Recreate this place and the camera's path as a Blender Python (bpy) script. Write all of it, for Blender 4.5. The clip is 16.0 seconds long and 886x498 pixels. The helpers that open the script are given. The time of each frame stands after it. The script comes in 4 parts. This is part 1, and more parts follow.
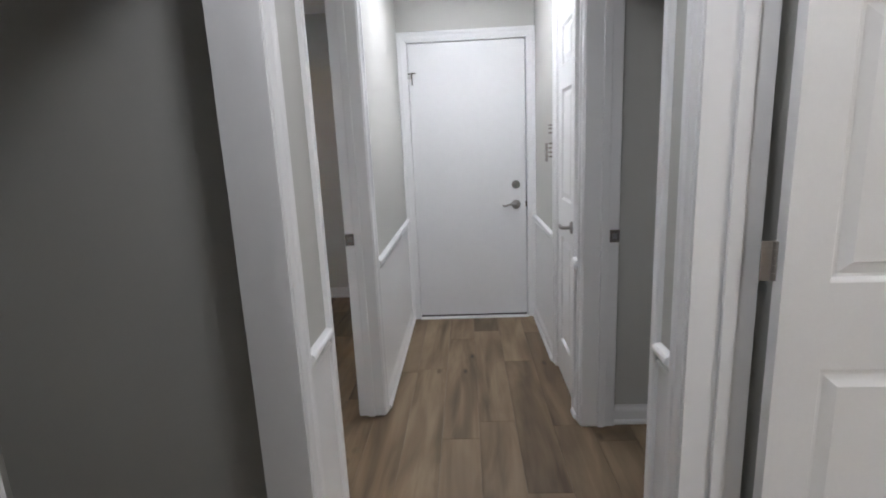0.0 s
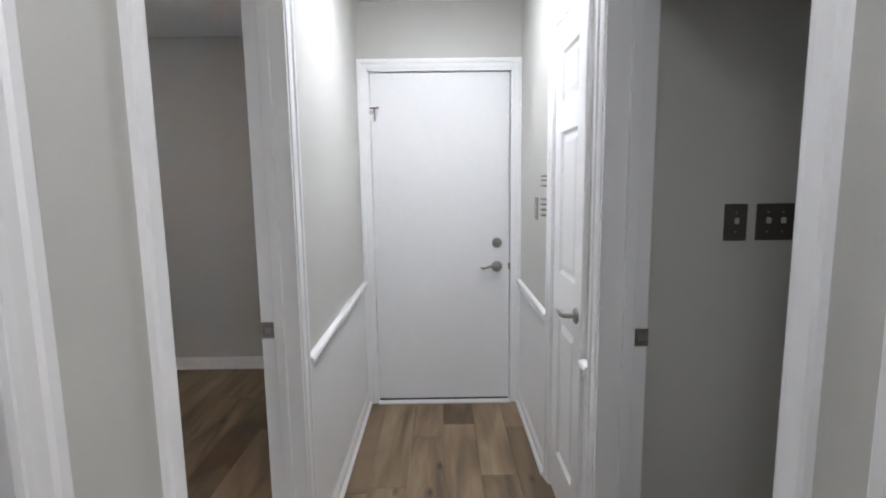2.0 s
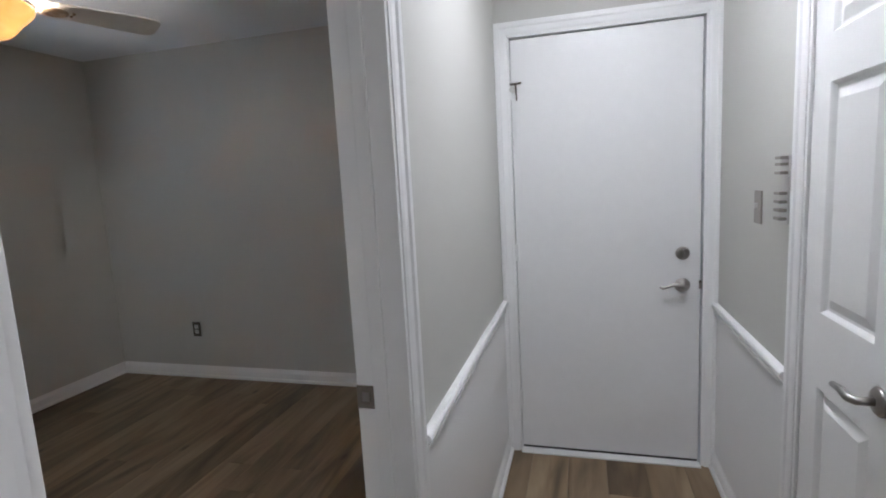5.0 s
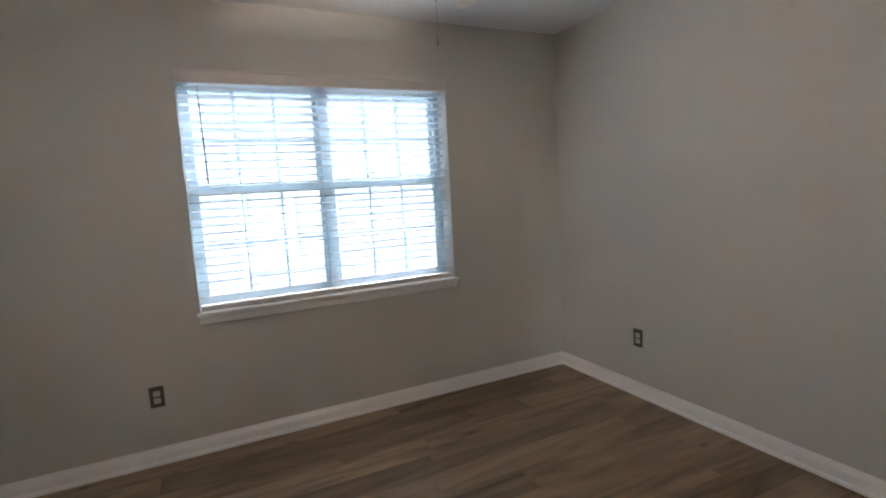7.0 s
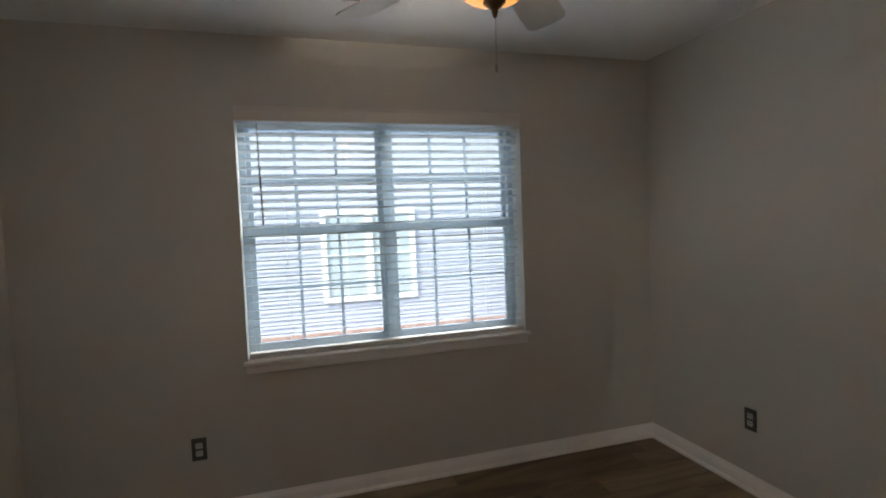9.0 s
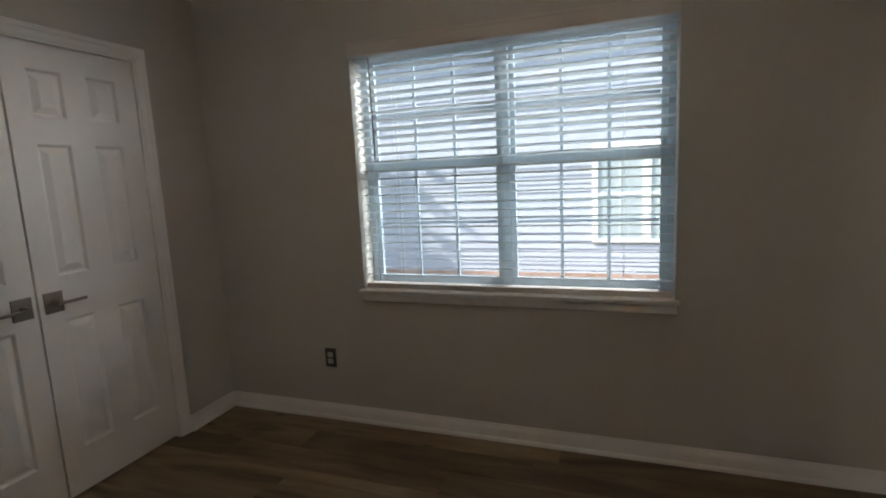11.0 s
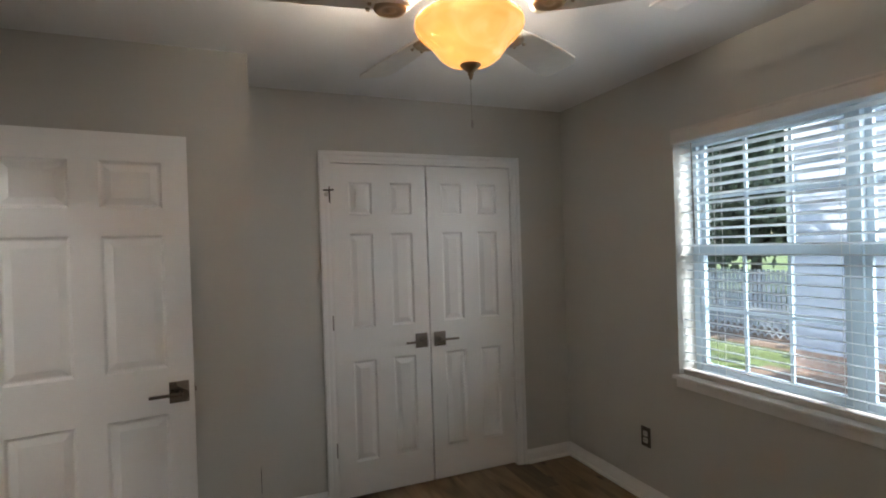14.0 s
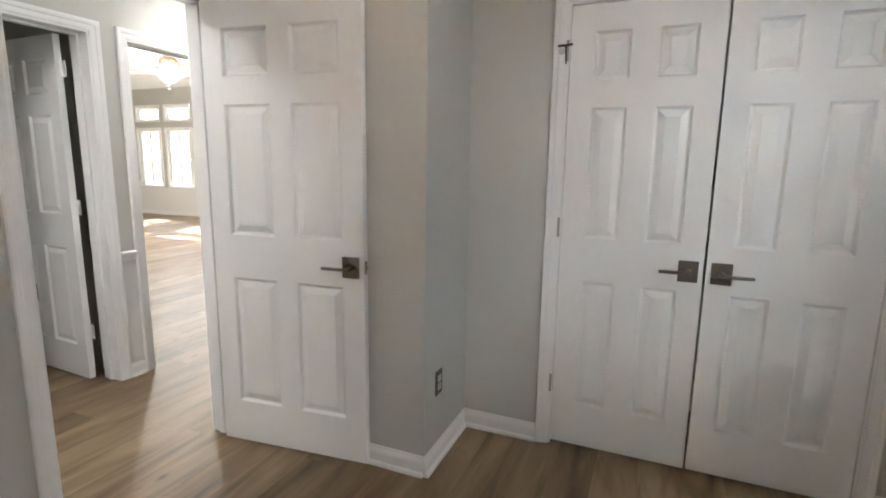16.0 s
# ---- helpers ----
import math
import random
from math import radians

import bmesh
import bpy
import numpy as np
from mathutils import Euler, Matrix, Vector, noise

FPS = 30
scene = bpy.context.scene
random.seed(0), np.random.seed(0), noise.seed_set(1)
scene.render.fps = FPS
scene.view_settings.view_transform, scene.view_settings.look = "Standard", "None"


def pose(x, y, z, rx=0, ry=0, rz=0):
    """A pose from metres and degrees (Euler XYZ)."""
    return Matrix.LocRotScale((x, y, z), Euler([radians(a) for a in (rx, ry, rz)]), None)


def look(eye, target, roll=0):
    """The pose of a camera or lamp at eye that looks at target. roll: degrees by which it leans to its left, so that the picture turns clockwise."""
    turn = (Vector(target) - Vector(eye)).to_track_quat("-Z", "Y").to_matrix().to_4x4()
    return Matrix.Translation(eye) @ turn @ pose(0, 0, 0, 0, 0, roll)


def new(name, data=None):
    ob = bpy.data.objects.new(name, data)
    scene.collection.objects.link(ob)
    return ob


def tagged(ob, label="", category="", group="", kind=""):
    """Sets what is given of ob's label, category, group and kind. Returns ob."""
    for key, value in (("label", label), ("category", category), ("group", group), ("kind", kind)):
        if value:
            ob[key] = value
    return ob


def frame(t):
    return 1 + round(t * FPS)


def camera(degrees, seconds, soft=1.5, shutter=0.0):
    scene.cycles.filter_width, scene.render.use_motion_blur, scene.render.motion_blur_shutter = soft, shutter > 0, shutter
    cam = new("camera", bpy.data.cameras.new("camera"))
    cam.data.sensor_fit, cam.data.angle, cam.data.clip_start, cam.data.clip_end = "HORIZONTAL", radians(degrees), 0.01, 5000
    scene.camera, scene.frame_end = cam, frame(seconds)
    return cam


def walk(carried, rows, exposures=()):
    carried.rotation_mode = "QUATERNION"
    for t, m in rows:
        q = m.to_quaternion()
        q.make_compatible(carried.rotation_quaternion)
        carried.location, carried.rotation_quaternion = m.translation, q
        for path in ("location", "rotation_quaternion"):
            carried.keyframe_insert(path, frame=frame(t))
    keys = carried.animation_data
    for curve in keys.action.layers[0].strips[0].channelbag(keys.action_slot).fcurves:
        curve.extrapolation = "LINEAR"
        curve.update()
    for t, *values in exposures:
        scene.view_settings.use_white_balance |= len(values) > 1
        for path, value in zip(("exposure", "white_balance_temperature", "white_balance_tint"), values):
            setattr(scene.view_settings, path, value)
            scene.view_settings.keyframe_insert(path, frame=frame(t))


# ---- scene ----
cam = camera(82.3, 16.0, soft=1.9)
PATH = [
    (0, (0.054, -0.035, 1.358), (-0.046, 1.919, 0.947), -2.6),
    (0.5, (0.059, 0.304, 1.377), (-0.04, 2.265, 0.999), -2.0),
    (1, (0.052, 0.56, 1.395), (-0.006, 2.538, 1.1), -1.8),
    (1.5, (0.07, 0.645, 1.406), (0.047, 2.626, 1.13), -1.6),
    (2, (0.078, 0.66, 1.415), (0.085, 2.642, 1.147), -0.8),
    (2.5, (0.084, 0.66, 1.412), (0.11, 2.642, 1.145), -0.4),
    (3, (0.093, 0.67, 1.409), (0.122, 2.652, 1.143), -0.5),
    (5.5, (-0.111, 1.479, 1.417), (-0.998, 3.251, 1.144), -3.3),
    (6, (-0.263, 1.708, 1.402), (-1.521, 3.241, 1.14), -3.1),
    (6.5, (-0.470, 1.988, 1.381), (-1.979, 3.275, 1.127), -3.6),
    (7, (-0.61, 1.977, 1.398), (-2.397, 2.844, 1.159), -3.2),
    (7.5, (-0.715, 1.985, 1.461), (-2.547, 2.762, 1.259), -3.2),
    (8, (-0.752, 1.984, 1.496), (-2.601, 2.741, 1.4), -2.5),
    (10.5, (-1.139, 3.005, 1.401), (-3.104, 2.768, 1.115), -2.6),
    (11, (-1.209, 3.314, 1.402), (-3.069, 2.639, 1.109), -2.7),
    (11.5, (-1.299, 3.588, 1.419), (-2.999, 2.576, 1.126), -2.3),
    (12, (-1.313, 3.835, 1.465), (-2.711, 2.425, 1.224), -1.3),
    (12.5, (-1.247, 3.956, 1.51), (-2.545, 2.441, 1.362), -1.9),
    (13, (-1.225, 3.972, 1.532), (-2.467, 2.405, 1.48), -1.5),
    (13.5, (-1.271, 3.971, 1.522), (-2.46, 2.364, 1.485), -1.6),
    (14, (-1.481, 4.0, 1.517), (-2.231, 2.146, 1.506), -1.8),
    (14.5, (-1.738, 3.958, 1.448), (-2.079, 1.988, 1.407), -1.3),
    (15, (-2.066, 3.841, 1.398), (-1.937, 1.853, 1.221), 1.0),
    (15.5, (-2.306, 3.645, 1.384), (-1.791, 1.739, 1.066), 1.2),
    (16, (-2.407, 3.3, 1.371), (-1.641, 1.485, 1.029), 0.8),
]
EXPOSURES = [(0, 3.05, 6000, 14), (1.5, 3.2, 6000, 13.5), (3.2, 3.25, 6050, 14), (5.3, 2.8, 5950, 14), (6.0, 2.9, 6150, 15), (6.5, 3.3, 6300, 16), (7.2, 3.5, 6500, 16), (8.0, 2.8, 6650, 15), (8.2, 2.72, 6700, 15), (10.3, 2.25, 7250, 14), (12.0, 2.45, 7100, 14), (13.0, 2.45, 6900, 13), (13.6, 2.55, 6900, 13), (14.5, 3.15, 6950, 13), (15.2, 3.3, 6900, 13), (15.5, 3.4, 6700, 12), (16.0, 3.8, 6550, 12)]
HALL_W, FAN_W, LIVING_W, BOWL_E, SKY_FILL_W, LIVING_FAN_W = 1.5, 7.0, 0.8, 0.17, 245.0, 23.0
SLAT_TILT, FAN_ANGLE = -10.0, 66.0
walk(cam, [(t, look(e, a, r)) for t, e, a, r in PATH], EXPOSURES)

# ---- world, sun, lamps ----
world = bpy.data.worlds.new("world")
scene.world = world
world.use_nodes = True
SUN_ELEV, SUN_AZ = 42.0, 160.0          # azimuth clockwise from +y
wn = world.node_tree
sky = wn.nodes.new("ShaderNodeTexSky")
sky.sky_type = "NISHITA"
sky.sun_disc = False
sky.sun_elevation = radians(SUN_ELEV)
sky.sun_rotation = radians(SUN_AZ)
bg = wn.nodes["Background"]
bg.inputs["Strength"].default_value = 0.11
wn.links.new(sky.outputs[0], bg.inputs["Color"])


def lamp(name, kind, m, energy, color, **more):
    data = bpy.data.lights.new(name, kind)
    data.energy, data.color = energy, color
    if "radius" in more:
        data.shadow_soft_size = more["radius"]
    if "size" in more:
        data.shape, data.size, data.size_y = "RECTANGLE", more["size"][0], more["size"][1]
    ob = new(name, data)
    ob.matrix_world = m
    return ob


sun_dir = Vector((math.sin(radians(SUN_AZ)) * math.cos(radians(SUN_ELEV)), math.cos(radians(SUN_AZ)) * math.cos(radians(SUN_ELEV)), math.sin(radians(SUN_ELEV))))
sun = lamp("sun", "SUN", look(sun_dir * 30, (0, 0, 0)), 3.0, (1.0, 0.95, 0.88))
sun.data.angle = radians(0.6)
# flush ceiling lamp of the hall, fan lamp, and skylight in the far windows of the living room
for ly, lw in ((2.85, 1.32), (0.62, 0.52)):
    lamp("hall_lamp", "POINT", pose(0.11, ly, 2.375), HALL_W * lw * 0.22, (0.96, 0.98, 1.0), radius=0.08)
    lamp("hall_lamp_glass", "AREA", pose(0.11, ly, 2.390), HALL_W * lw * 0.42, (0.96, 0.98, 1.0), size=(0.24, 0.24))
lamp("fan_lamp", "POINT", pose(-2.045, 2.740, 2.098), FAN_W, (1.0, 0.885, 0.75), radius=0.035)
lamp("living_fan_lamp", "POINT", pose(4.75, -2.6, 2.40), LIVING_FAN_W, (1.0, 0.95, 0.88), radius=0.10)
for wx, ww in ((6.13, 1.06), (8.0, 0.6), (9.0, 0.6)):
    lamp("window_skylight", "AREA", pose(wx, -5.50, 1.40, 90, 0, 0), LIVING_W * ww, (1.0, 0.99, 0.97), size=(ww, 1.4))

# fill lamps added in the yard for open sky: above the bedroom window, and lower down to the north-west
lamp("window_skylight", "AREA", look((-7.2, 4.8, 4.4), (-3.65, 2.74, 1.4)), SKY_FILL_W * 0.66, (0.86, 0.94, 1.0), size=(3.0, 1.2))
lamp("window_skylight", "AREA", look((-7.0, 8.2, 3.2), (-3.65, 2.74, 1.4)), SKY_FILL_W * 0.44, (0.86, 0.94, 1.0), size=(3.4, 3.2))

# ---- materials ----


def mat(name):
    m = bpy.data.materials.new(name)
    m.use_nodes = True
    n = m.node_tree
    return m, n, n.nodes["Principled BSDF"]


def node(n, kind, **inputs):
    nd = n.nodes.new(kind)
    for key, value in inputs.items():
        nd.inputs[key.replace("_", " ")].default_value = value
    return nd


def ramp(n, fac, stops):
    r = n.nodes.new("ShaderNodeValToRGB")
    while len(r.color_ramp.elements) < len(stops):
        r.color_ramp.elements.new(0.5)
    for e, (p, c) in zip(r.color_ramp.elements, stops):
        e.position, e.color = p, (*c, 1)
    n.links.new(fac, r.inputs["Fac"])
    return r.outputs["Color"]


def surface(name, color, rough=0.5, metal=0.0, vary=0.08, grain=40.0, bump=0.1, big=1.3, depth=0.002):
    """A painted, metal or mineral surface: two scales of tone, uneven gloss, fine relief."""
    m, n, b = mat(name)
    pos = node(n, "ShaderNodeNewGeometry").outputs["Position"]
    n1, n2 = node(n, "ShaderNodeTexNoise", Scale=big, Detail=4.0), node(n, "ShaderNodeTexNoise", Scale=grain, Detail=5.0)
    n.links.new(pos, n1.inputs["Vector"]), n.links.new(pos, n2.inputs["Vector"])
    mix = node(n, "ShaderNodeMix")
    mix.inputs[0].default_value = 0.45
    n.links.new(n1.outputs["Fac"], mix.inputs[2]), n.links.new(n2.outputs["Fac"], mix.inputs[3])
    lo, hi = [c * (1 - vary) for c in color], [min(1, c * (1 + vary)) for c in color]
    n.links.new(ramp(n, mix.outputs[0], [(0.3, lo), (0.7, hi)]), b.inputs["Base Color"])
    b.inputs["Metallic"].default_value = metal
    mr = node(n, "ShaderNodeMapRange")
    n.links.new(n1.outputs["Fac"], mr.inputs[0])
    mr.inputs[3].default_value, mr.inputs[4].default_value = max(0.02, rough - 0.07), min(1, rough + 0.07)
    n.links.new(mr.outputs[0], b.inputs["Roughness"])
    if bump:
        bp = node(n, "ShaderNodeBump", Strength=bump, Distance=depth)
        n.links.new(n2.outputs["Fac"], bp.inputs["Height"]), n.links.new(bp.outputs[0], b.inputs["Normal"])
    return m


def plank_material(name, island):
    m, n, b = mat(name)
    geo = node(n, "ShaderNodeNewGeometry")
    rnd = geo.outputs["Random Per Island"] if island else node(n, "ShaderNodeObjectInfo").outputs["Random"]
    shift = node(n, "ShaderNodeVectorMath")
    shift.operation = "MULTIPLY_ADD"
    cmb = node(n, "ShaderNodeCombineXYZ")
    for k in range(3):
        n.links.new(rnd, cmb.inputs[k])
    shift.inputs[1].default_value = (37.0, 91.0, 13.0)
    n.links.new(cmb.outputs[0], shift.inputs[0]), n.links.new(geo.outputs["Position"], shift.inputs[2])

    def stretched(sx, sy, detail, dist=0.0):
        mp = node(n, "ShaderNodeMapping")
        mp.inputs["Scale"].default_value = (sx, sy, 1)
        n.links.new(shift.outputs[0], mp.inputs["Vector"])
        t = node(n, "ShaderNodeTexNoise", Scale=1.0, Detail=detail, Distortion=dist)
        n.links.new(mp.outputs[0], t.inputs["Vector"])
        return t.outputs["Fac"]
    grain, cloud, fine = stretched(20, 1.1, 6.0, 0.8), stretched(5.0, 0.8, 3.5, 1.8), stretched(150, 5, 3.0)
    base = ramp(n, cloud, [(0.28, (0.138, 0.094, 0.053)), (0.47, (0.256, 0.184, 0.109)), (0.70, (0.370, 0.282, 0.176))])
    lines = ramp(n, grain, [(0.30, (0.55, 0.50, 0.45)), (0.55, (1.0, 1.0, 1.0))])
    mul = node(n, "ShaderNodeMix")
    mul.data_type, mul.blend_type = "RGBA", "MULTIPLY"
    mul.inputs[0].default_value = 0.42
    n.links.new(base, mul.inputs[6]), n.links.new(lines, mul.inputs[7])
    # knots
    mp = node(n, "ShaderNodeMapping")
    mp.inputs["Scale"].default_value = (5.6, 2.4, 1)
    n.links.new(shift.outputs[0], mp.inputs["Vector"])
    vor = node(n, "ShaderNodeTexVoronoi", Scale=1.0)
    n.links.new(mp.outputs[0], vor.inputs["Vector"])
    knot = ramp(n, vor.outputs["Distance"], [(0.03, (0.16, 0.12, 0.09)), (0.11, (1, 1, 1))])
    mul2 = node(n, "ShaderNodeMix")
    mul2.data_type, mul2.blend_type = "RGBA", "MULTIPLY"
    mul2.inputs[0].default_value = 0.75
    n.links.new(mul.outputs[2], mul2.inputs[6]), n.links.new(knot, mul2.inputs[7])
    tone = ramp(n, rnd, [(0.0, (0.56, 0.53, 0.50)), (0.45, (0.80, 0.77, 0.74)), (1.0, (1.0, 0.99, 0.97))])
    mul3 = node(n, "ShaderNodeMix")
    mul3.data_type, mul3.blend_type = "RGBA", "MULTIPLY"
    mul3.inputs[0].default_value = 1.0
    n.links.new(mul2.outputs[2], mul3.inputs[6]), n.links.new(tone, mul3.inputs[7])
    n.links.new(mul3.outputs[2], b.inputs["Base Color"])
    mr = node(n, "ShaderNodeMapRange")
    mr.inputs[3].default_value, mr.inputs[4].default_value = 0.42, 0.58
    n.links.new(fine, mr.inputs[0]), n.links.new(mr.outputs[0], b.inputs["Roughness"])
    bp = node(n, "ShaderNodeBump", Strength=0.15, Distance=0.001)
    n.links.new(fine, bp.inputs["Height"]), n.links.new(bp.outputs[0], b.inputs["Normal"])
    return m


def glass_material():
    m, n, b = mat("window_glass")
    n.nodes.remove(b)
    tr, gl = node(n, "ShaderNodeBsdfTransparent"), node(n, "ShaderNodeBsdfGlossy", Roughness=0.02)
    tr.inputs["Color"].default_value = (0.78, 0.83, 0.86, 1)
    fr, mx = node(n, "ShaderNodeFresnel", IOR=1.45), node(n, "ShaderNodeMixShader")
    n.links.new(fr.outputs[0], mx.inputs[0]), n.links.new(tr.outputs[0], mx.inputs[1]), n.links.new(gl.outputs[0], mx.inputs[2])
    n.links.new(mx.outputs[0], n.nodes["Material Output"].inputs["Surface"])
    return m


def alabaster():
    m, n, b = mat("amber_alabaster_glass")
    pos = node(n, "ShaderNodeNewGeometry").outputs["Position"]
    t = node(n, "ShaderNodeTexNoise", Scale=9.0, Detail=3.0, Distortion=1.5)
    n.links.new(pos, t.inputs["Vector"])
    c = ramp(n, t.outputs["Fac"], [(0.30, (1.0, 0.38, 0.09)), (0.55, (1.0, 0.47, 0.14)), (0.75, (1.0, 0.60, 0.25))])
    b.inputs["Base Color"].default_value = (0.26, 0.10, 0.025, 1)
    b.inputs["Roughness"].default_value = 0.25
    n.links.new(c, b.inputs["Emission Color"])
    b.inputs["Emission Strength"].default_value = BOWL_E
    tl, add = node(n, "ShaderNodeBsdfTranslucent"), node(n, "ShaderNodeAddShader")
    tl.inputs["Color"].default_value = (0.010, 0.0055, 0.0016, 1)
    n.links.new(b.outputs[0], add.inputs[0]), n.links.new(tl.outputs[0], add.inputs[1])
    tr, mx = node(n, "ShaderNodeBsdfTransparent"), node(n, "ShaderNodeMixShader")
    tr.inputs["Color"].default_value = (1.0, 0.86, 0.68, 1)
    mx.inputs[0].default_value = 0.07
    n.links.new(add.outputs[0], mx.inputs[1]), n.links.new(tr.outputs[0], mx.inputs[2])
    n.links.new(mx.outputs[0], n.nodes["Material Output"].inputs["Surface"])
    return m


def glow(name, color, strength):
    m, n, b = mat(name)
    b.inputs["Base Color"].default_value = (*color, 1)
    b.inputs["Emission Color"].default_value = (*color, 1)
    b.inputs["Emission Strength"].default_value = strength
    return m


def foliage(name, dark, light):
    m, n, b = mat(name)
    c = ramp(n, node(n, "ShaderNodeNewGeometry").outputs["Random Per Island"], [(0, dark), (1, light)])
    n.links.new(c, b.inputs["Base Color"])
    b.inputs["Roughness"].default_value = 0.6
    return m


def brick_material():
    m, n, b = mat("neighbour_brick")
    geo = node(n, "ShaderNodeNewGeometry")
    sep = node(n, "ShaderNodeSeparateXYZ")
    cmb = node(n, "ShaderNodeCombineXYZ")
    n.links.new(geo.outputs["Position"], sep.inputs[0])
    n.links.new(sep.outputs[1], cmb.inputs[0]), n.links.new(sep.outputs[2], cmb.inputs[1])
    br = node(n, "ShaderNodeTexBrick", Scale=1.0, Mortar_Size=0.006, Brick_Width=0.21, Row_Height=0.075)
    br.inputs["Color1"].default_value = (0.34, 0.20, 0.150, 1)
    br.inputs["Color2"].default_value = (0.46, 0.31, 0.25, 1)
    br.inputs["Mortar"].default_value = (0.45, 0.42, 0.38, 1)
    n.links.new(cmb.outputs[0], br.inputs["Vector"])
    n.links.new(br.outputs["Color"], b.inputs["Base Color"])
    bp = node(n, "ShaderNodeBump", Strength=0.5, Distance=0.01)
    n.links.new(br.outputs["Fac"], bp.inputs["Height"])
    bp.invert = True
    n.links.new(bp.outputs[0], b.inputs["Normal"])
    b.inputs["Roughness"].default_value = 0.85
    return m


WALL = surface("grey_wall_paint", (0.537, 0.532, 0.498), 0.62, vary=0.025, grain=160, bump=0.16, big=0.9, depth=0.0012)
CEIL = surface("white_ceiling_paint", (0.82, 0.83, 0.84), 0.8, vary=0.02, grain=90, bump=0.2, depth=0.002)
TRIM = surface("white_trim_paint", (0.84, 0.84, 0.835), 0.36, vary=0.012, grain=60, bump=0.02, depth=0.0004)
DADO = surface("white_dado_paint", (0.80, 0.80, 0.795), 0.45, vary=0.02, grain=150, bump=0.10, depth=0.0008)
DOORP = surface("white_door_paint", (0.84, 0.84, 0.83), 0.38, vary=0.02, grain=120, bump=0.10, depth=0.0006)
PEWTER = surface("dark_pewter", (0.30, 0.265, 0.235), 0.28, 1.0, vary=0.12, grain=90, bump=0.05)
BRONZE = surface("dark_bronze", (0.055, 0.045, 0.038), 0.42, 0.6, vary=0.15, bump=0.04)
BRASS = surface("antique_brass", (0.30, 0.21, 0.13), 0.36, 0.85, vary=0.15, bump=0.04)
NICKEL = surface("satin_nickel", (0.38, 0.36, 0.34), 0.32, 1.0, vary=0.08, grain=120, bump=0.03)
BROWN = surface("brown_cover_plate", (0.085, 0.075, 0.065), 0.45, 0.3, vary=0.1, bump=0.03)
SOCKET = surface("grey_white_plastic", (0.55, 0.54, 0.52), 0.4, vary=0.03, bump=0.0)
# white vinyl; its backlit, sky-blue look is put into the base colour
VINYL_SKYLIT = surface("white_vinyl_sky_tint", (0.46, 0.56, 0.63), 0.4, vary=0.02, bump=0.03)
# white slats with bluish sky light painted into their colour
SLAT_SKYLIT = surface("white_slat_sky_tint", (0.58, 0.64, 0.67), 0.42, vary=0.02, grain=30, bump=0.03)
VALANCE = surface("warm_white_valance", (0.62, 0.59, 0.55), 0.45, vary=0.03, grain=40, bump=0.05)
CORD = surface("white_cord", (0.7, 0.7, 0.68), 0.8, vary=0.05, bump=0.0)
DARK = surface("dark_rubber", (0.03, 0.03, 0.03), 0.7, vary=0.1, bump=0.0)
CREAM = surface("cream_fan_metal", (0.46, 0.38, 0.28), 0.42, 0.1, vary=0.10, grain=50, bump=0.08)
BLADE = surface("pale_fan_blade", (0.80, 0.78, 0.74), 0.45, vary=0.06, grain=35, bump=0.04)
BOWL = alabaster()
GLASS = glass_material()
PLANK, PLANK_FAR = plank_material("oak_vinyl_plank", False), plank_material("oak_vinyl_plank_joined", True)
SUBFLOOR = surface("dark_subfloor", (0.05, 0.04, 0.03), 0.9, bump=0.0)
TAUPE = surface("taupe_plastic", (0.26, 0.235, 0.21), 0.5, vary=0.06, bump=0.0)
HALLGLOW = glow("lamp_glass", (1.0, 0.97, 0.93), 4.0)
SIDING = surface("neighbour_siding_paint", (0.43, 0.45, 0.52), 0.6, vary=0.05, grain=30, bump=0.1)
EXT_TRIM = surface("exterior_white_paint", (0.78, 0.78, 0.78), 0.5, vary=0.04, bump=0.05)
# white fence paint, greyed and blued to hold the shade of the trees
FENCE_SHADED = surface("tree_shaded_fence_paint", (0.40, 0.43, 0.47), 0.7, vary=0.10, grain=20, bump=0.1)
DARKGLASS = surface("reflective_far_glass", (0.42, 0.48, 0.50), 0.12, 0.0, vary=0.1, bump=0.0)
ROOFM = surface("roof_shingle", (0.10, 0.095, 0.09), 0.9, vary=0.25, grain=25, bump=0.4)
GRASS = surface("lawn", (0.115, 0.16, 0.05), 0.9, vary=0.4, grain=8, bump=0.6, big=0.5, depth=0.03)
MULCH = surface("pine_straw", (0.18, 0.125, 0.09), 0.9, vary=0.35, grain=20, bump=0.5, depth=0.02)
BARK = surface("bark", (0.10, 0.075, 0.055), 0.9, vary=0.3, grain=18, bump=0.6, depth=0.02)
LEAF = foliage("leaves", (0.06, 0.09, 0.05), (0.13, 0.17, 0.10))
BRICK = brick_material()
STEEL_DOOR = surface("white_steel_door_paint", (0.80, 0.80, 0.80), 0.36, vary=0.02, grain=25, bump=0.05, depth=0.001)

# ---- mesh helpers ----


def mesh_from(bm, name, material, smooth=False):
    bmesh.ops.recalc_face_normals(bm, faces=bm.faces)
    me = bpy.data.meshes.new(name)
    bm.to_mesh(me)
    bm.free()
    me.materials.append(material)
    if smooth:
        for p in me.polygons:
            p.use_smooth = True
    return me


def part(name, bm, material, parent=None, label="", smooth=False):
    ob = new(name, mesh_from(bm, name, material, smooth))
    ob.parent = parent
    if label:
        tagged(ob, label)
    return ob


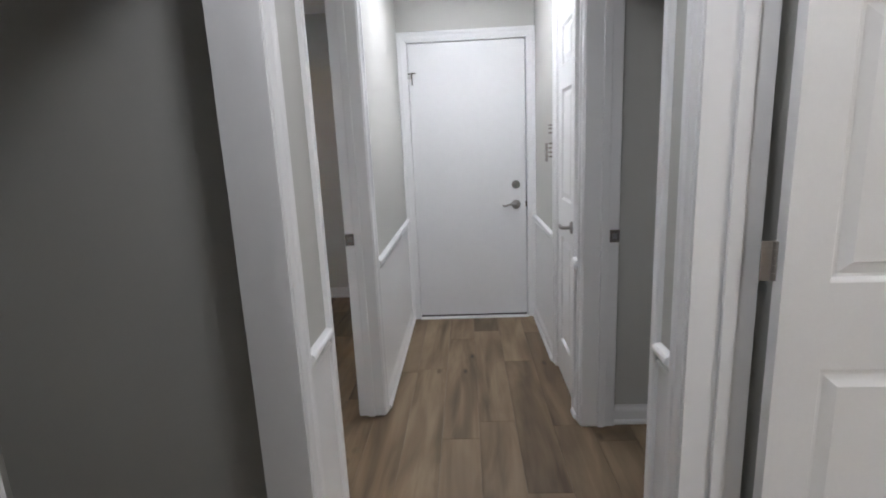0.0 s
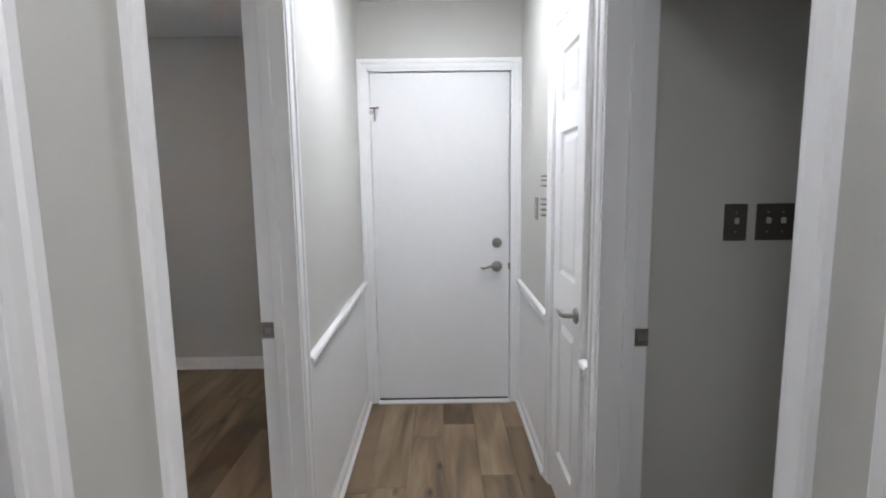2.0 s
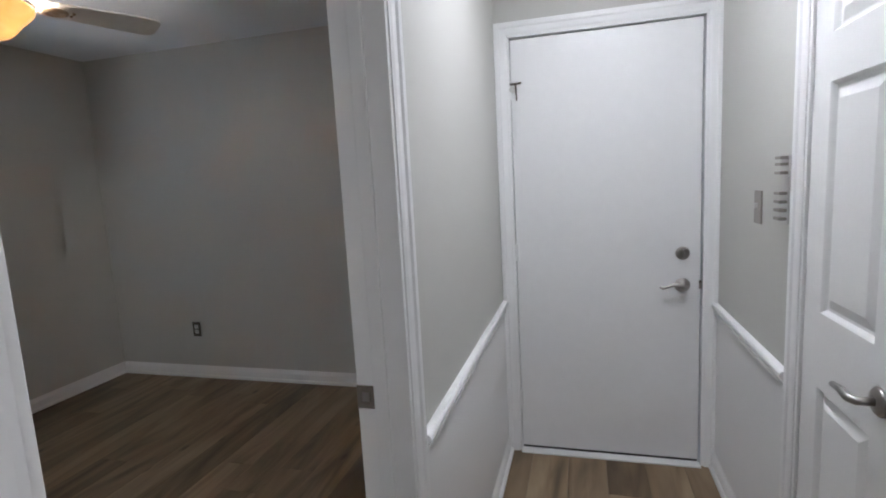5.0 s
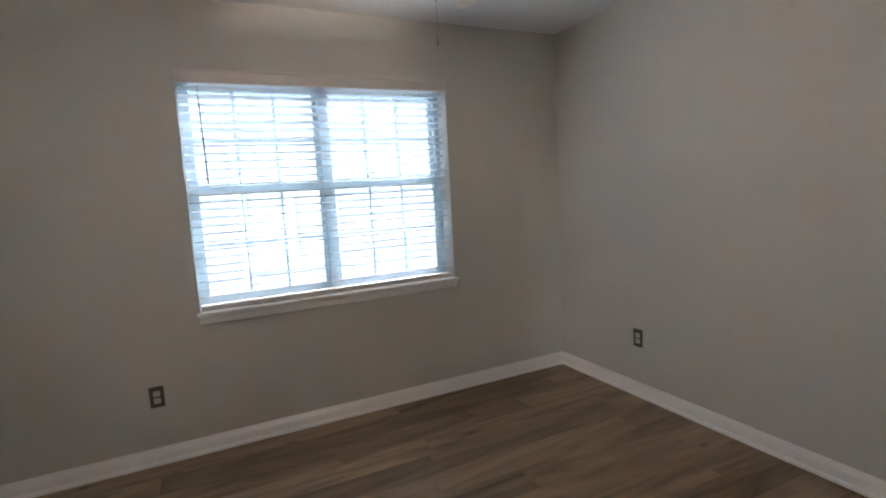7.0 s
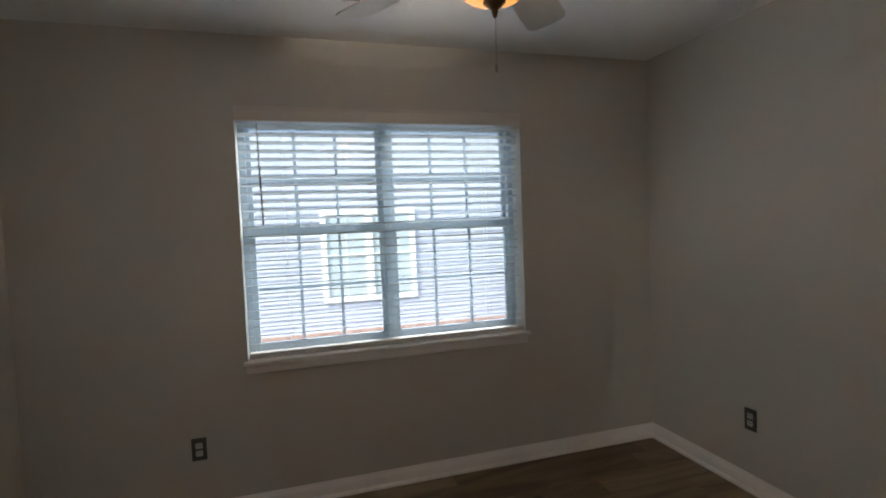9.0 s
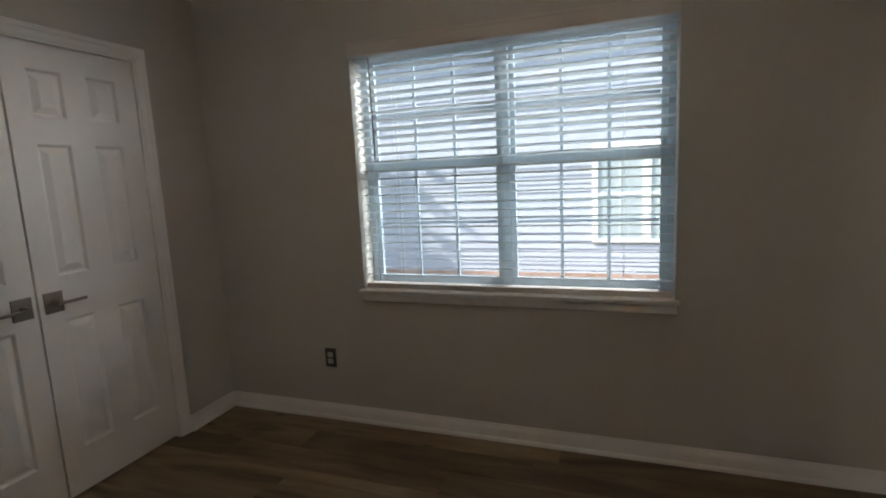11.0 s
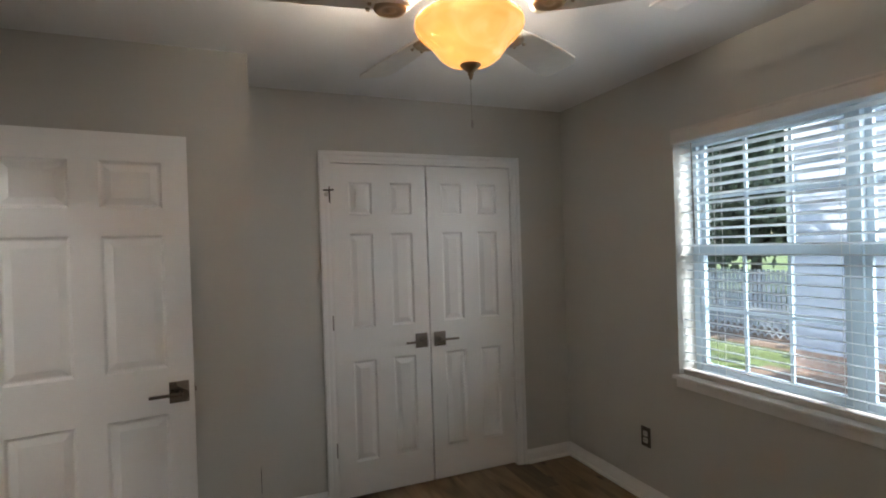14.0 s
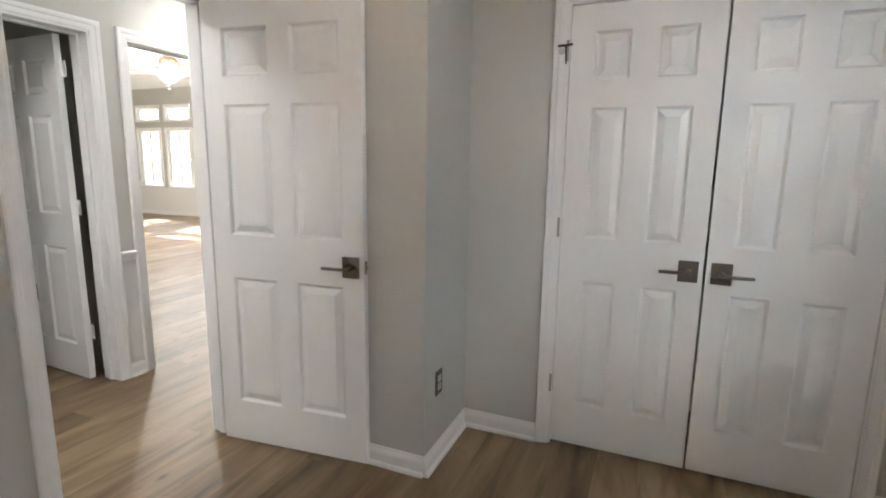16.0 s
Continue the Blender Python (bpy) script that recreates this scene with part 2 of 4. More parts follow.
def thing(name, label, category, at=None, group="", kind=""):
    ob = new(name)
    ob.empty_display_size = 0.1
    if at is not None:
        ob.matrix_world = at
    return tagged(ob, label, category, group, kind)


def box(bm, x0, x1, y0, y1, z0, z1, bevel=0.0):
    m = Matrix.Translation(((x0 + x1) / 2, (y0 + y1) / 2, (z0 + z1) / 2)) @ Matrix.Diagonal((abs(x1 - x0), abs(y1 - y0), abs(z1 - z0), 1))
    r = bmesh.ops.create_cube(bm, size=1, matrix=m)
    if bevel:
        edges = list({e for v in r["verts"] for e in v.link_edges})
        bmesh.ops.bevel(bm, geom=edges, offset=bevel, segments=2, affect="EDGES", profile=0.6)
    return bm


def boxed(*a, bevel=0.0):
    return box(bmesh.new(), *a, bevel=bevel)


def lathe(bm, profile, steps=28, m=None):
    """profile: (radius, height) pairs turned round z."""
    rings = []
    for r, z in profile:
        if r < 1e-5:
            rings.append([bm.verts.new((0, 0, z))])
        else:
            rings.append([bm.verts.new((r * math.cos(2 * math.pi * k / steps), r * math.sin(2 * math.pi * k / steps), z)) for k in range(steps)])
    for a, b in zip(rings, rings[1:]):
        for k in range(steps):
            q = [a[k % len(a)], a[(k + 1) % len(a)], b[(k + 1) % len(b)], b[k % len(b)]]
            q = list(dict.fromkeys(q))
            if len(q) > 2:
                bm.faces.new(q)
    if m is not None:
        bmesh.ops.transform(bm, matrix=m, verts=[v for r in rings for v in r])
    return bm


def tube(bm, pts, radius, steps=10):
    pts = [Vector(p) for p in pts]
    rings = []
    for i, p in enumerate(pts):
        d = (pts[min(i + 1, len(pts) - 1)] - pts[max(i - 1, 0)]).normalized()
        u = d.cross(Vector((0, 0, 1)) if abs(d.z) < 0.9 else Vector((1, 0, 0))).normalized()
        v = d.cross(u)
        r = radius[i] if isinstance(radius, (list, tuple)) else radius
        rings.append([bm.verts.new(p + r * (u * math.cos(2 * math.pi * k / steps) + v * math.sin(2 * math.pi * k / steps))) for k in range(steps)])
    for a, b in zip(rings, rings[1:]):
        for k in range(steps):
            bm.faces.new((a[k], a[(k + 1) % steps], b[(k + 1) % steps], b[k]))
    bm.faces.new(rings[0][::-1]), bm.faces.new(rings[-1])
    return bm


def profile_run(bm, prof, p0, p1, out):
    """Extrudes a closed profile of (outward, up) pairs from p0 to p1 along a wall whose outward direction is out."""
    p0, p1, out, up = Vector(p0), Vector(p1), Vector(out), Vector((0, 0, 1))
    a = [bm.verts.new(p0 + out * d + up * z) for d, z in prof]
    b = [bm.verts.new(p1 + out * d + up * z) for d, z in prof]
    k = len(prof)
    for i in range(k):
        bm.faces.new((a[i], a[(i + 1) % k], b[(i + 1) % k], b[i]))
    bm.faces.new(a), bm.faces.new(b[::-1])
    return bm


def wall(name, axis, t0, t1, a0, a1, z0, z1, holes=(), material=None, label="smooth wall painted warm light grey"):
    """A wall of thickness t0..t1 across `axis`, from a0 to a1 along the other one, with openings (a0, a1, z0, z1) cut through it."""
    bm = bmesh.new()
    acuts = sorted({a0, a1, *[h[0] for h in holes], *[h[1] for h in holes]})
    for lo, hi in zip(acuts, acuts[1:]):
        mid, z = (lo + hi) / 2, z0
        spans = []
        for h in sorted((h for h in holes if h[0] < mid < h[1]), key=lambda h: h[2]):
            spans.append((z, h[2]))
            z = h[3]
        spans.append((z, z1))
        for s, e in spans:
            if e - s > 1e-4:
                if axis == "x":
                    box(bm, t0, t1, lo, hi, s, e)
                else:
                    box(bm, lo, hi, t0, t1, s, e)
    bmesh.ops.remove_doubles(bm, verts=bm.verts, dist=1e-5)
    bm.verts.index_update()
    seen = {}
    for f in bm.faces:
        seen.setdefault(tuple(sorted(v.index for v in f.verts)), []).append(f)
    inner = [f for fs in seen.values() if len(fs) > 1 for f in fs]
    bmesh.ops.delete(bm, geom=inner, context="FACES")
    ob = part(name, bm, material or WALL)
    return tagged(ob, label, "wall", kind="structure")


# ---- plan ----
XW, XB, XH, XE, XE2 = -3.65, -0.528, -0.405, 0.568, 0.712     # window wall, bedroom east, hall west, hall east, beyond
YN, YC, YJ, XJ, YE = 4.435, 0.955, 1.45, -1.55, 3.77        # bedroom north, closet wall, jog, jog side, hall end
H, HL, YL = 2.45, 2.95, -5.40                               # ceilings, living room south wall
WIN = (1.955, 3.530, 0.775, 2.070)
LIV_WINS = [(5.60, 6.66, 0.60, 2.06), (5.60, 6.66, 2.28, 2.60), (7.62, 8.36, 0.68, 2.0), (7.62, 8.36, 2.22, 2.52), (8.60, 9.32, 0.68, 2.0), (8.60, 9.32, 2.22, 2.52), (6.88, 7.08, 2.21, 2.50)]
Z0 = -0.03
BED_DOOR, DARK_DOOR, SIDE_DOOR, LINEN_DOOR, LIV_DOOR = (1.520, 2.338), (0.36, 1.205), (1.336, 2.204), (2.385, 2.875), (0.35, 1.135)   # openings along the hall

wall("wall_west", "x", XW - 0.19, XW, 0.20, YN + 0.12, Z0, H + 0.1, [WIN])
wall("wall_north", "y", YN, YN + 0.12, XW, XB, Z0, H + 0.1)
wall("wall_hall_west", "x", XB, XH, -1.30, YN + 0.12, Z0, H + 0.1, [(*BED_DOOR, Z0, 2.06), (*DARK_DOOR, Z0, 2.06)])
wall("wall_hall_north", "y", YE, YE + 0.13, XH, XE2, Z0, H + 0.1, [(-0.355, 0.525, Z0, 2.075)])
wall("wall_hall_east", "x", XE, XE2, YL, YE, Z0, HL + 0.1, [(*SIDE_DOOR, Z0, 2.06), (*LINEN_DOOR, Z0, 2.06), (*LIV_DOOR, Z0, 2.06)])
wall("wall_hall_south", "y", -1.42, -1.30, XB, XE, Z0, H + 0.1)
wall("wall_closet", "y", YC - 0.115, YC, XW, XJ, Z0, H + 0.1, [(-3.235, -1.985, Z0, 2.055)])
wall("wall_jog_side", "x", XJ, XJ + 0.11, YC - 0.115, YJ, Z0, H + 0.1)
wall("wall_jog_front", "y", YJ - 0.11, YJ, XJ + 0.11, XB, Z0, H + 0.1)
wall("wall_dark_room_west", "x", XJ, XJ + 0.11, -0.70, YC - 0.115, Z0, H + 0.1)
wall("wall_dark_room_south", "y", -0.82, -0.70, XJ, XB, Z0, H + 0.1)
wall("wall_closet_back", "y", 0.20, 0.30, XW, XJ, Z0, H + 0.1)
wall("wall_side_room_north", "y", 2.225, 2.30, XE2, 2.60, Z0, H + 0.1)
wall("wall_side_room_east", "x", 2.50, 2.60, 1.27, 2.225, Z0, H + 0.1)
wall("wall_linen_back", "x", 1.20, 1.30, 2.30, 3.00, Z0, H + 0.1)
wall("wall_linen_north", "y", 3.00, 3.10, XE2, 1.30, Z0, H + 0.1)
wall("wall_living_north", "y", 1.15, 1.27, XE2, 10.60, Z0, HL + 0.1)
wall("wall_living_east", "x", 10.60, 10.75, YL, 1.27, Z0, HL + 0.1)
wall("wall_living_south", "y", YL - 0.15, YL, XE, 10.75, Z0, HL + 0.1, LIV_WINS)

for nm, b in (("ceiling_bedroom", (XW - 0.19, XB, 0.2, YN + 0.12, H, H + 0.09)), ("ceiling_hall", (XB, XE, -1.42, YE + 0.13, H, H + 0.09)),
              ("ceiling_side_room", (XE2, 2.60, 1.27, 3.10, H, H + 0.09)), ("ceiling_dark_room", (XJ, XB, -0.82, 0.2, H, H + 0.09)),
              ("ceiling_living", (XE2, 10.75, YL, 1.27, HL, HL + 0.09))):
    tagged(part(nm, boxed(*b), CEIL), "flat white painted ceiling with light texture", "ceiling", kind="structure")
tagged(part("roof", boxed(XW - 0.5, 11.2, -5.9, 4.9, HL + 0.15, HL + 0.35), ROOFM), "low dark shingled roof over the rooms", "roof", kind="structure")

# ---- trim ----
CASING = [(0.0, 0.0), (0.0, 0.008), (0.010, 0.011), (0.030, 0.012), (0.036, 0.017), (0.052, 0.018), (0.058, 0.014), (0.058, 0.0)]   # (outward from opening, thickness)
BASE = [(0, 0), (0.027, 0), (0.027, 0.009), (0.024, 0.015), (0.019, 0.019), (0.014, 0.020), (0.014, 0.060), (0.011, 0.070), (0.006, 0.080), (0.004, 0.090), (0, 0.090)]
RAIL = [(0, 0), (0.010, 0.001), (0.013, 0.006), (0.011, 0.013), (0.006, 0.016), (0.006, 0.027), (0.014, 0.031), (0.022, 0.038), (0.026, 0.046), (0.025, 0.055), (0.020, 0.061), (0.008, 0.063), (0, 0.063)]


def casing_mesh(axis, face, out, a0, a1, top, sides=(1, 1), z0=0.0, prof=CASING):
    """A mitred door casing on one wall face: two legs and a head."""
    bm = bmesh.new()

    def v(a, d, z):
        return bm.verts.new((face + out * d, a, z) if axis == "x" else (a, face + out * d, z))
    rows = []
    for u, d in prof:
        rows.append([v(a0 - u, d, z0), v(a0 - u, d, top + u), v(a1 + u, d, top + u), v(a1 + u, d, z0)])
    k = len(prof)
    for i in range(k):
        r, q = rows[i], rows[(i + 1) % k]
        for s in range(3):
            if (s == 0 and not sides[0]) or (s == 2 and not sides[1]):
                continue
            bm.faces.new((r[s], r[s + 1], q[s + 1], q[s]))
    for s in (0, 3):
        bm.faces.new([r[s] for r in rows])
    return bm


def doorway(axis, t0, t1, a0, a1, top, faces, stop=None, label="white painted door frame with moulded casing"):
    """Jamb boards that line an opening a0..a1, plus casings on the wall faces listed as (face, out). stop: where the door stop lies across the wall."""
    fr = thing("door_frame", label, "door frame", kind="structure")
    e = 0.004
    for lo, hi, z0, z1 in ((a0 - 0.0, a0 + 0.018, 0.0, top), (a1 - 0.018, a1, 0.0, top), (a0, a1, top - 0.018, top)):
        bm = boxed(t0 - e, t1 + e, lo, hi, z0, z1, bevel=0.0015) if axis == "x" else boxed(lo, hi, t0 - e, t1 + e, z0, z1, bevel=0.0015)
        part("jamb", bm, TRIM, fr)
    if stop is not None:
        for lo, hi, z0, z1 in ((a0 + 0.018, a0 + 0.029, 0.0, top - 0.018), (a1 - 0.029, a1 - 0.018, 0.0, top - 0.018), (a0 + 0.018, a1 - 0.018, top - 0.029, top - 0.018)):
            bm = boxed(stop, stop + 0.034, lo, hi, z0, z1, bevel=0.003) if axis == "x" else boxed(lo, hi, stop, stop + 0.034, z0, z1, bevel=0.003)
            part("stop", bm, TRIM, fr)
    for face, out in faces:
        part("casing", casing_mesh(axis, face, out, a0 + 0.006, a1 - 0.006, top - 0.006), TRIM, fr)
    return fr


def baseboard(p0, p1, out):
    ob = part("baseboard", profile_run(bmesh.new(), BASE, (*p0, 0), (*p1, 0), (*out, 0)), TRIM)
    tagged(ob, "white painted moulded baseboard along the wall", "baseboard", kind="structure")


def chair_rail(p0, p1, out):
    ob = part("trim", profile_run(bmesh.new(), RAIL, (*p0, 0.738), (*p1, 0.738), (*out, 0)), TRIM)
    tagged(ob, "white moulded chair rail along the hall wall", "chair rail", kind="structure")


doorway("x", XB, XH, *BED_DOOR, 2.06, [(XH, 1), (XB, -1)], stop=XB + 0.042)
doorway("x", XB, XH, *DARK_DOOR, 2.06, [(XH, 1), (XB, -1)])
doorway("x", XE, XE2, *SIDE_DOOR, 2.06, [(XE, -1), (XE2, 1)], stop=XE2 - 0.076)
doorway("x", XE, XE2, *LIV_DOOR, 2.06, [(XE, -1), (XE2, 1)], stop=XE2 - 0.076)
doorway("x", XE, XE2, *LINEN_DOOR, 2.06, [(XE, -1)], stop=XE + 0.042)
doorway("y", YE, YE + 0.13, -0.355, 0.525, 2.075, [(YE, -1)], stop=YE + 0.060, label="white painted frame of the exterior door with moulded casing")
doorway("y", YC - 0.115, YC, -3.235, -1.985, 2.055, [(YC, 1)], stop=YC - 0.076, label="white painted closet door frame with moulded casing")

# baseboards: bedroom, hall, side rooms
c = 0.054
baseboard((XW, YC), (XW, YN), (1, 0))
baseboard((XW + 0.014, YN), (XB - 0.014, YN), (0, -1))
baseboard((XB, BED_DOOR[1] + c), (XB, YN), (-1, 0))
baseboard((XW + 0.014, YC), (-3.235 - c, YC), (0, 1))
baseboard((-1.985 + c, YC), (XJ, YC), (0, 1))
baseboard((XJ, YC + 0.014), (XJ, YJ + 0.014), (-1, 0))
baseboard((XJ, YJ), (XB - 0.014, YJ), (0, 1))
baseboard((XH, BED_DOOR[1] + c), (XH, YE), (1, 0))
baseboard((XH, DARK_DOOR[1] + c), (XH, BED_DOOR[0] - c), (1, 0))
baseboard((XH, -1.30), (XH, DARK_DOOR[0] - c), (1, 0))
baseboard((XE, LINEN_DOOR[1] + c), (XE, YE), (-1, 0))
baseboard((XE, SIDE_DOOR[1] + c), (XE, LINEN_DOOR[0] - c), (-1, 0))
baseboard((XE, LIV_DOOR[1] + c), (XE, SIDE_DOOR[0] - c), (-1, 0))
baseboard((XE, -1.30), (XE, LIV_DOOR[0] - c), (-1, 0))
baseboard((XE2, 2.225), (2.50, 2.225), (0, -1))
baseboard((2.50, 1.27), (2.50, 2.211), (-1, 0))
baseboard((XJ + 0.11, YJ - 0.11), (XB, YJ - 0.11), (0, -1))
baseboard((XJ + 0.11, -0.70), (XJ + 0.11, YJ - 0.124), (1, 0))
baseboard((XE2, YL), (10.6, YL), (0, 1))
baseboard((10.6, YL + 0.014), (10.6, 1.15), (-1, 0))
baseboard((XE2 + 0.014, 1.15), (10.586, 1.15), (0, -1))


def dado(x, out, a, b):
    """White painted lower part of a hall wall, between baseboard and chair rail."""
    ob = part("dado", boxed(*sorted((x, x + out * 0.004)), a, b, 0.085, 0.742), DADO)
    tagged(ob, "smooth white painted lower hall wall under the chair rail", "dado", kind="structure")


for a, b in ((BED_DOOR[1] + c, YE), (DARK_DOOR[1] + c, BED_DOOR[0] - c), (-1.30, DARK_DOOR[0] - c)):
    chair_rail((XH, a), (XH, b), (1, 0))
    dado(XH, 1, a, b)
for a, b in ((LINEN_DOOR[1] + c, YE), (SIDE_DOOR[1] + c, LINEN_DOOR[0] - c), (LIV_DOOR[1] + c, SIDE_DOOR[0] - c), (-1.30, LIV_DOOR[0] - c)):
    chair_rail((XE, a), (XE, b), (-1, 0))
    dado(XE, -1, a, b)

# ---- doors ----
ROWS = [(0.205, 0.815), (1.015, 1.590), (1.705, 1.905)]       # panel heights above the leaf's foot


def panel_leaf(door, w, h, cols, t=0.035):
    """A moulded leaf, hinge edge at x = 0, with sunk mouldings round raised panels on both faces; each panel is a part of the leaf."""
    bm = bmesh.new()
    xs = sorted({0.0, w, *[a for c2 in cols for a in c2]})
    zs = sorted({0.0, h, *[a for r in ROWS for a in r]})
    cells = [(c2, r) for c2 in cols for r in ROWS]
    for s in (-1, 1):
        y = s * t / 2
        for x0, x1 in zip(xs, xs[1:]):
            for z0, z1 in zip(zs, zs[1:]):
                if any(abs(x0 - c2[0]) < 1e-6 and abs(z0 - r[0]) < 1e-6 for c2, r in cells):
                    rings = []
                    for ins, dep in ((0, 0), (0.004, 0.004), (0.010, 0.0125), (0.017, 0.013)):
                        rings.append([bm.verts.new((x, y - s * dep, z)) for x, z in ((x0 + ins, z0 + ins), (x1 - ins, z0 + ins), (x1 - ins, z1 - ins), (x0 + ins, z1 - ins))])
                    for a, b in zip(rings, rings[1:]):
                        for k in range(4):
                            bm.faces.new((a[k], a[(k + 1) % 4], b[(k + 1) % 4], b[k]))
                else:
                    bm.faces.new([bm.verts.new(p) for p in ((x0, y, z0), (x1, y, z0), (x1, y, z1), (x0, y, z1))])
    for (xa, za), (xb, zb) in (((0, 0), (w, 0)), ((w, 0), (w, h)), ((w, h), (0, h)), ((0, h), (0, 0))):
        bm.faces.new([bm.verts.new(p) for p in ((xa, -t / 2, za), (xb, -t / 2, zb), (xb, t / 2, zb), (xa, t / 2, za))])
    bmesh.ops.remove_doubles(bm, verts=bm.verts, dist=1e-5)
    leaf = part("leaf", bm, DOORP, door)
    for (x0, x1), (z0, z1) in cells:
        pb = bmesh.new()
        rings = []
        for ins, dep in ((0.017, 0.013), (0.044, 0.0025)):
            rings.append([[pb.verts.new((x, s * (t / 2 - dep), z)) for x, z in ((x0 + ins, z0 + ins), (x1 - ins, z0 + ins), (x1 - ins, z1 - ins), (x0 + ins, z1 - ins))] for s in (-1, 1)])
        for k in range(4):
            j = (k + 1) % 4
            for s in (0, 1):
                pb.faces.new((rings[0][s][k], rings[0][s][j], rings[1][s][j], rings[1][s][k]))
        for s in (0, 1):
            pb.faces.new(rings[1][s])
        part("panel", pb, DOORP, leaf)
    return leaf


def square_lever(door, x, z, side, toward, metal, t=0.035):
    """A square rose with a slim flat lever; side: +1 or -1 face, toward: the way the lever points along the leaf."""
    s = side
    y = s * t / 2
    rose = part("handle_rose", boxed(x - 0.039, x + 0.039, *sorted((y, y + s * 0.009)), z - 0.046, z + 0.046, bevel=0.0025), metal, door, "square dark pewter rose")
    bm = bmesh.new()
    lathe(bm, [(0, 0), (0.013, 0), (0.012, 0.03), (0.011, 0.046), (0, 0.046)], 16, Matrix.Translation((x, y + s * 0.009, z)) @ Matrix.Rotation(radians(-90 * s), 4, "X"))
    x1 = x + toward * 0.115
    box(bm, *sorted((x - toward * 0.012, x1)), *sorted((y + s * 0.046, y + s * 0.056)), z - 0.008, z + 0.006, bevel=0.003)
    part("lever", bm, metal, rose, "slim flat lever")


def hinge(door, x, y, z, metal, bridge=0.0):
    bm = bmesh.new()
    if bridge:
        box(bm, x - bridge, x, y - 0.0012, y + 0.0012, z - 0.0445, z + 0.0445)
    for k in range(5):
        lathe(bm, [(0, 0), (0.0065, 0), (0.0065, 0.0165), (0, 0.0165)], 12, Matrix.Translation((x, y, z - 0.0445 + k * 0.0178)))
    box(bm, x - 0.016, x + 0.016, y - 0.0015, y + 0.0015, z - 0.0445, z + 0.0445)
    part("hinge", bm, metal, door)


def hinge_pin_stop(name, m, metal):
    """A small hinge-pin door stop: a ring on the pin, an arm with a rubber tip and a hanging screw rod."""
    ob = thing(name, "small dark metal hinge pin door stop on the top hinge", "door stop", m)
    bm = bmesh.new()
    lathe(bm, [(0.004, 0), (0.011, 0), (0.011, 0.006), (0.004, 0.006)], 14)
    tube(bm, [(-0.030, -0.008, 0.003), (0.0, -0.012, 0.003), (0.032, -0.010, 0.006)], 0.0048)
    part("arm", bm, metal, ob)
    part("rod", tube(bmesh.new(), [(0.004, -0.012, 0.0), (0.006, -0.014, -0.035), (0.008, -0.014, -0.075)], [0.0045, 0.004, 0.003]), metal, ob)
    part("pad", lathe(bmesh.new(), [(0, 0), (0.013, 0), (0.014, 0.008), (0, 0.010)], 14, pose(-0.012, -0.010, -0.022, 90, 0, 0)), SOCKET, ob, "round plastic pad")


def latch_plate(door, w, z, t=0.035):
    part("latch_plate", boxed(w - 0.0005, w + 0.0015, -0.012, 0.012, z - 0.028, z + 0.028, bevel=0.0005), PEWTER, door)
    part("latch", boxed(w, w + 0.009, -0.006, 0.006, z - 0.009, z + 0.009, bevel=0.002), PEWTER, door)


COLS76 = [(0.098, 0.330), (0.432, 0.662)]
COLS60 = [(0.102, 0.248), (0.358, 0.504)]


def hinged_door(label, m, w, cols, lever_x, sides, toward, hinge_y, name="door", h=2.025, metal=None, levers=True, hinge_metal=None, bridge=0.0):
    d = thing(name, label, "door", m)
    panel_leaf(d, w, h, cols)
    if levers:
        for s in sides:
            square_lever(d, lever_x, 0.905, s, toward, metal or PEWTER)
    for z in (0.30, 1.06, 1.84):
        hinge(d, -0.004, hinge_y, z, hinge_metal or NICKEL, bridge)
    return d


# bedroom door, opened against the jog wall
bed_door = hinged_door("white six-panel bedroom door standing open, dark square lever", pose(-0.524, 1.557, 0.012, 0, 0, 186.0), 0.762, COLS76, 0.702, (-1, 1), -1, 0.019)
latch_plate(bed_door, 0.762, 0.905)
# side room door, opened inwards, hinged at the south jamb
side_door = hinged_door("white six-panel door standing open into the unlit side room", pose(XE2 + 0.031, 1.408, 0.012, 0, 0, -2.5), 0.762, COLS76, 0.702, (-1, 1), -1, -0.012, hinge_metal=TRIM, bridge=0.04)
# living room door, opened against the living room wall
liv_door = hinged_door("white six-panel door standing open beside the hall opening", pose(XE2 + 0.014, 1.064, 0.012, 0, 0, -1.0), 0.750, COLS76, 0.690, (-1, 1), -1, 0.012, bridge=0.03)
# linen closet door, narrow, closed
linen = hinged_door("narrow white three-panel closet door, closed, nickel lever", pose(XE + 0.020, 2.852, 0.012, 0, 0, -90.0), 0.444, [(0.095, 0.349)], 0.386, (), -1, 0.0, levers=False)
rose = part("handle_rose", lathe(bmesh.new(), [(0, 0), (0.030, 0), (0.032, 0.004), (0.026, 0.010), (0.012, 0.013), (0, 0.013)], 24, pose(0.386, -0.0175, 0.905, 90, 0, 0)), NICKEL, linen, "round nickel rose", smooth=True)
part("lever", tube(bmesh.new(), [(0.386, -0.025, 0.905), (0.386, -0.062, 0.905), (0.370, -0.070, 0.905), (0.335, -0.068, 0.908), (0.290, -0.064, 0.902)], [0.010, 0.009, 0.009, 0.0085, 0.007]), NICKEL, rose, smooth=True)
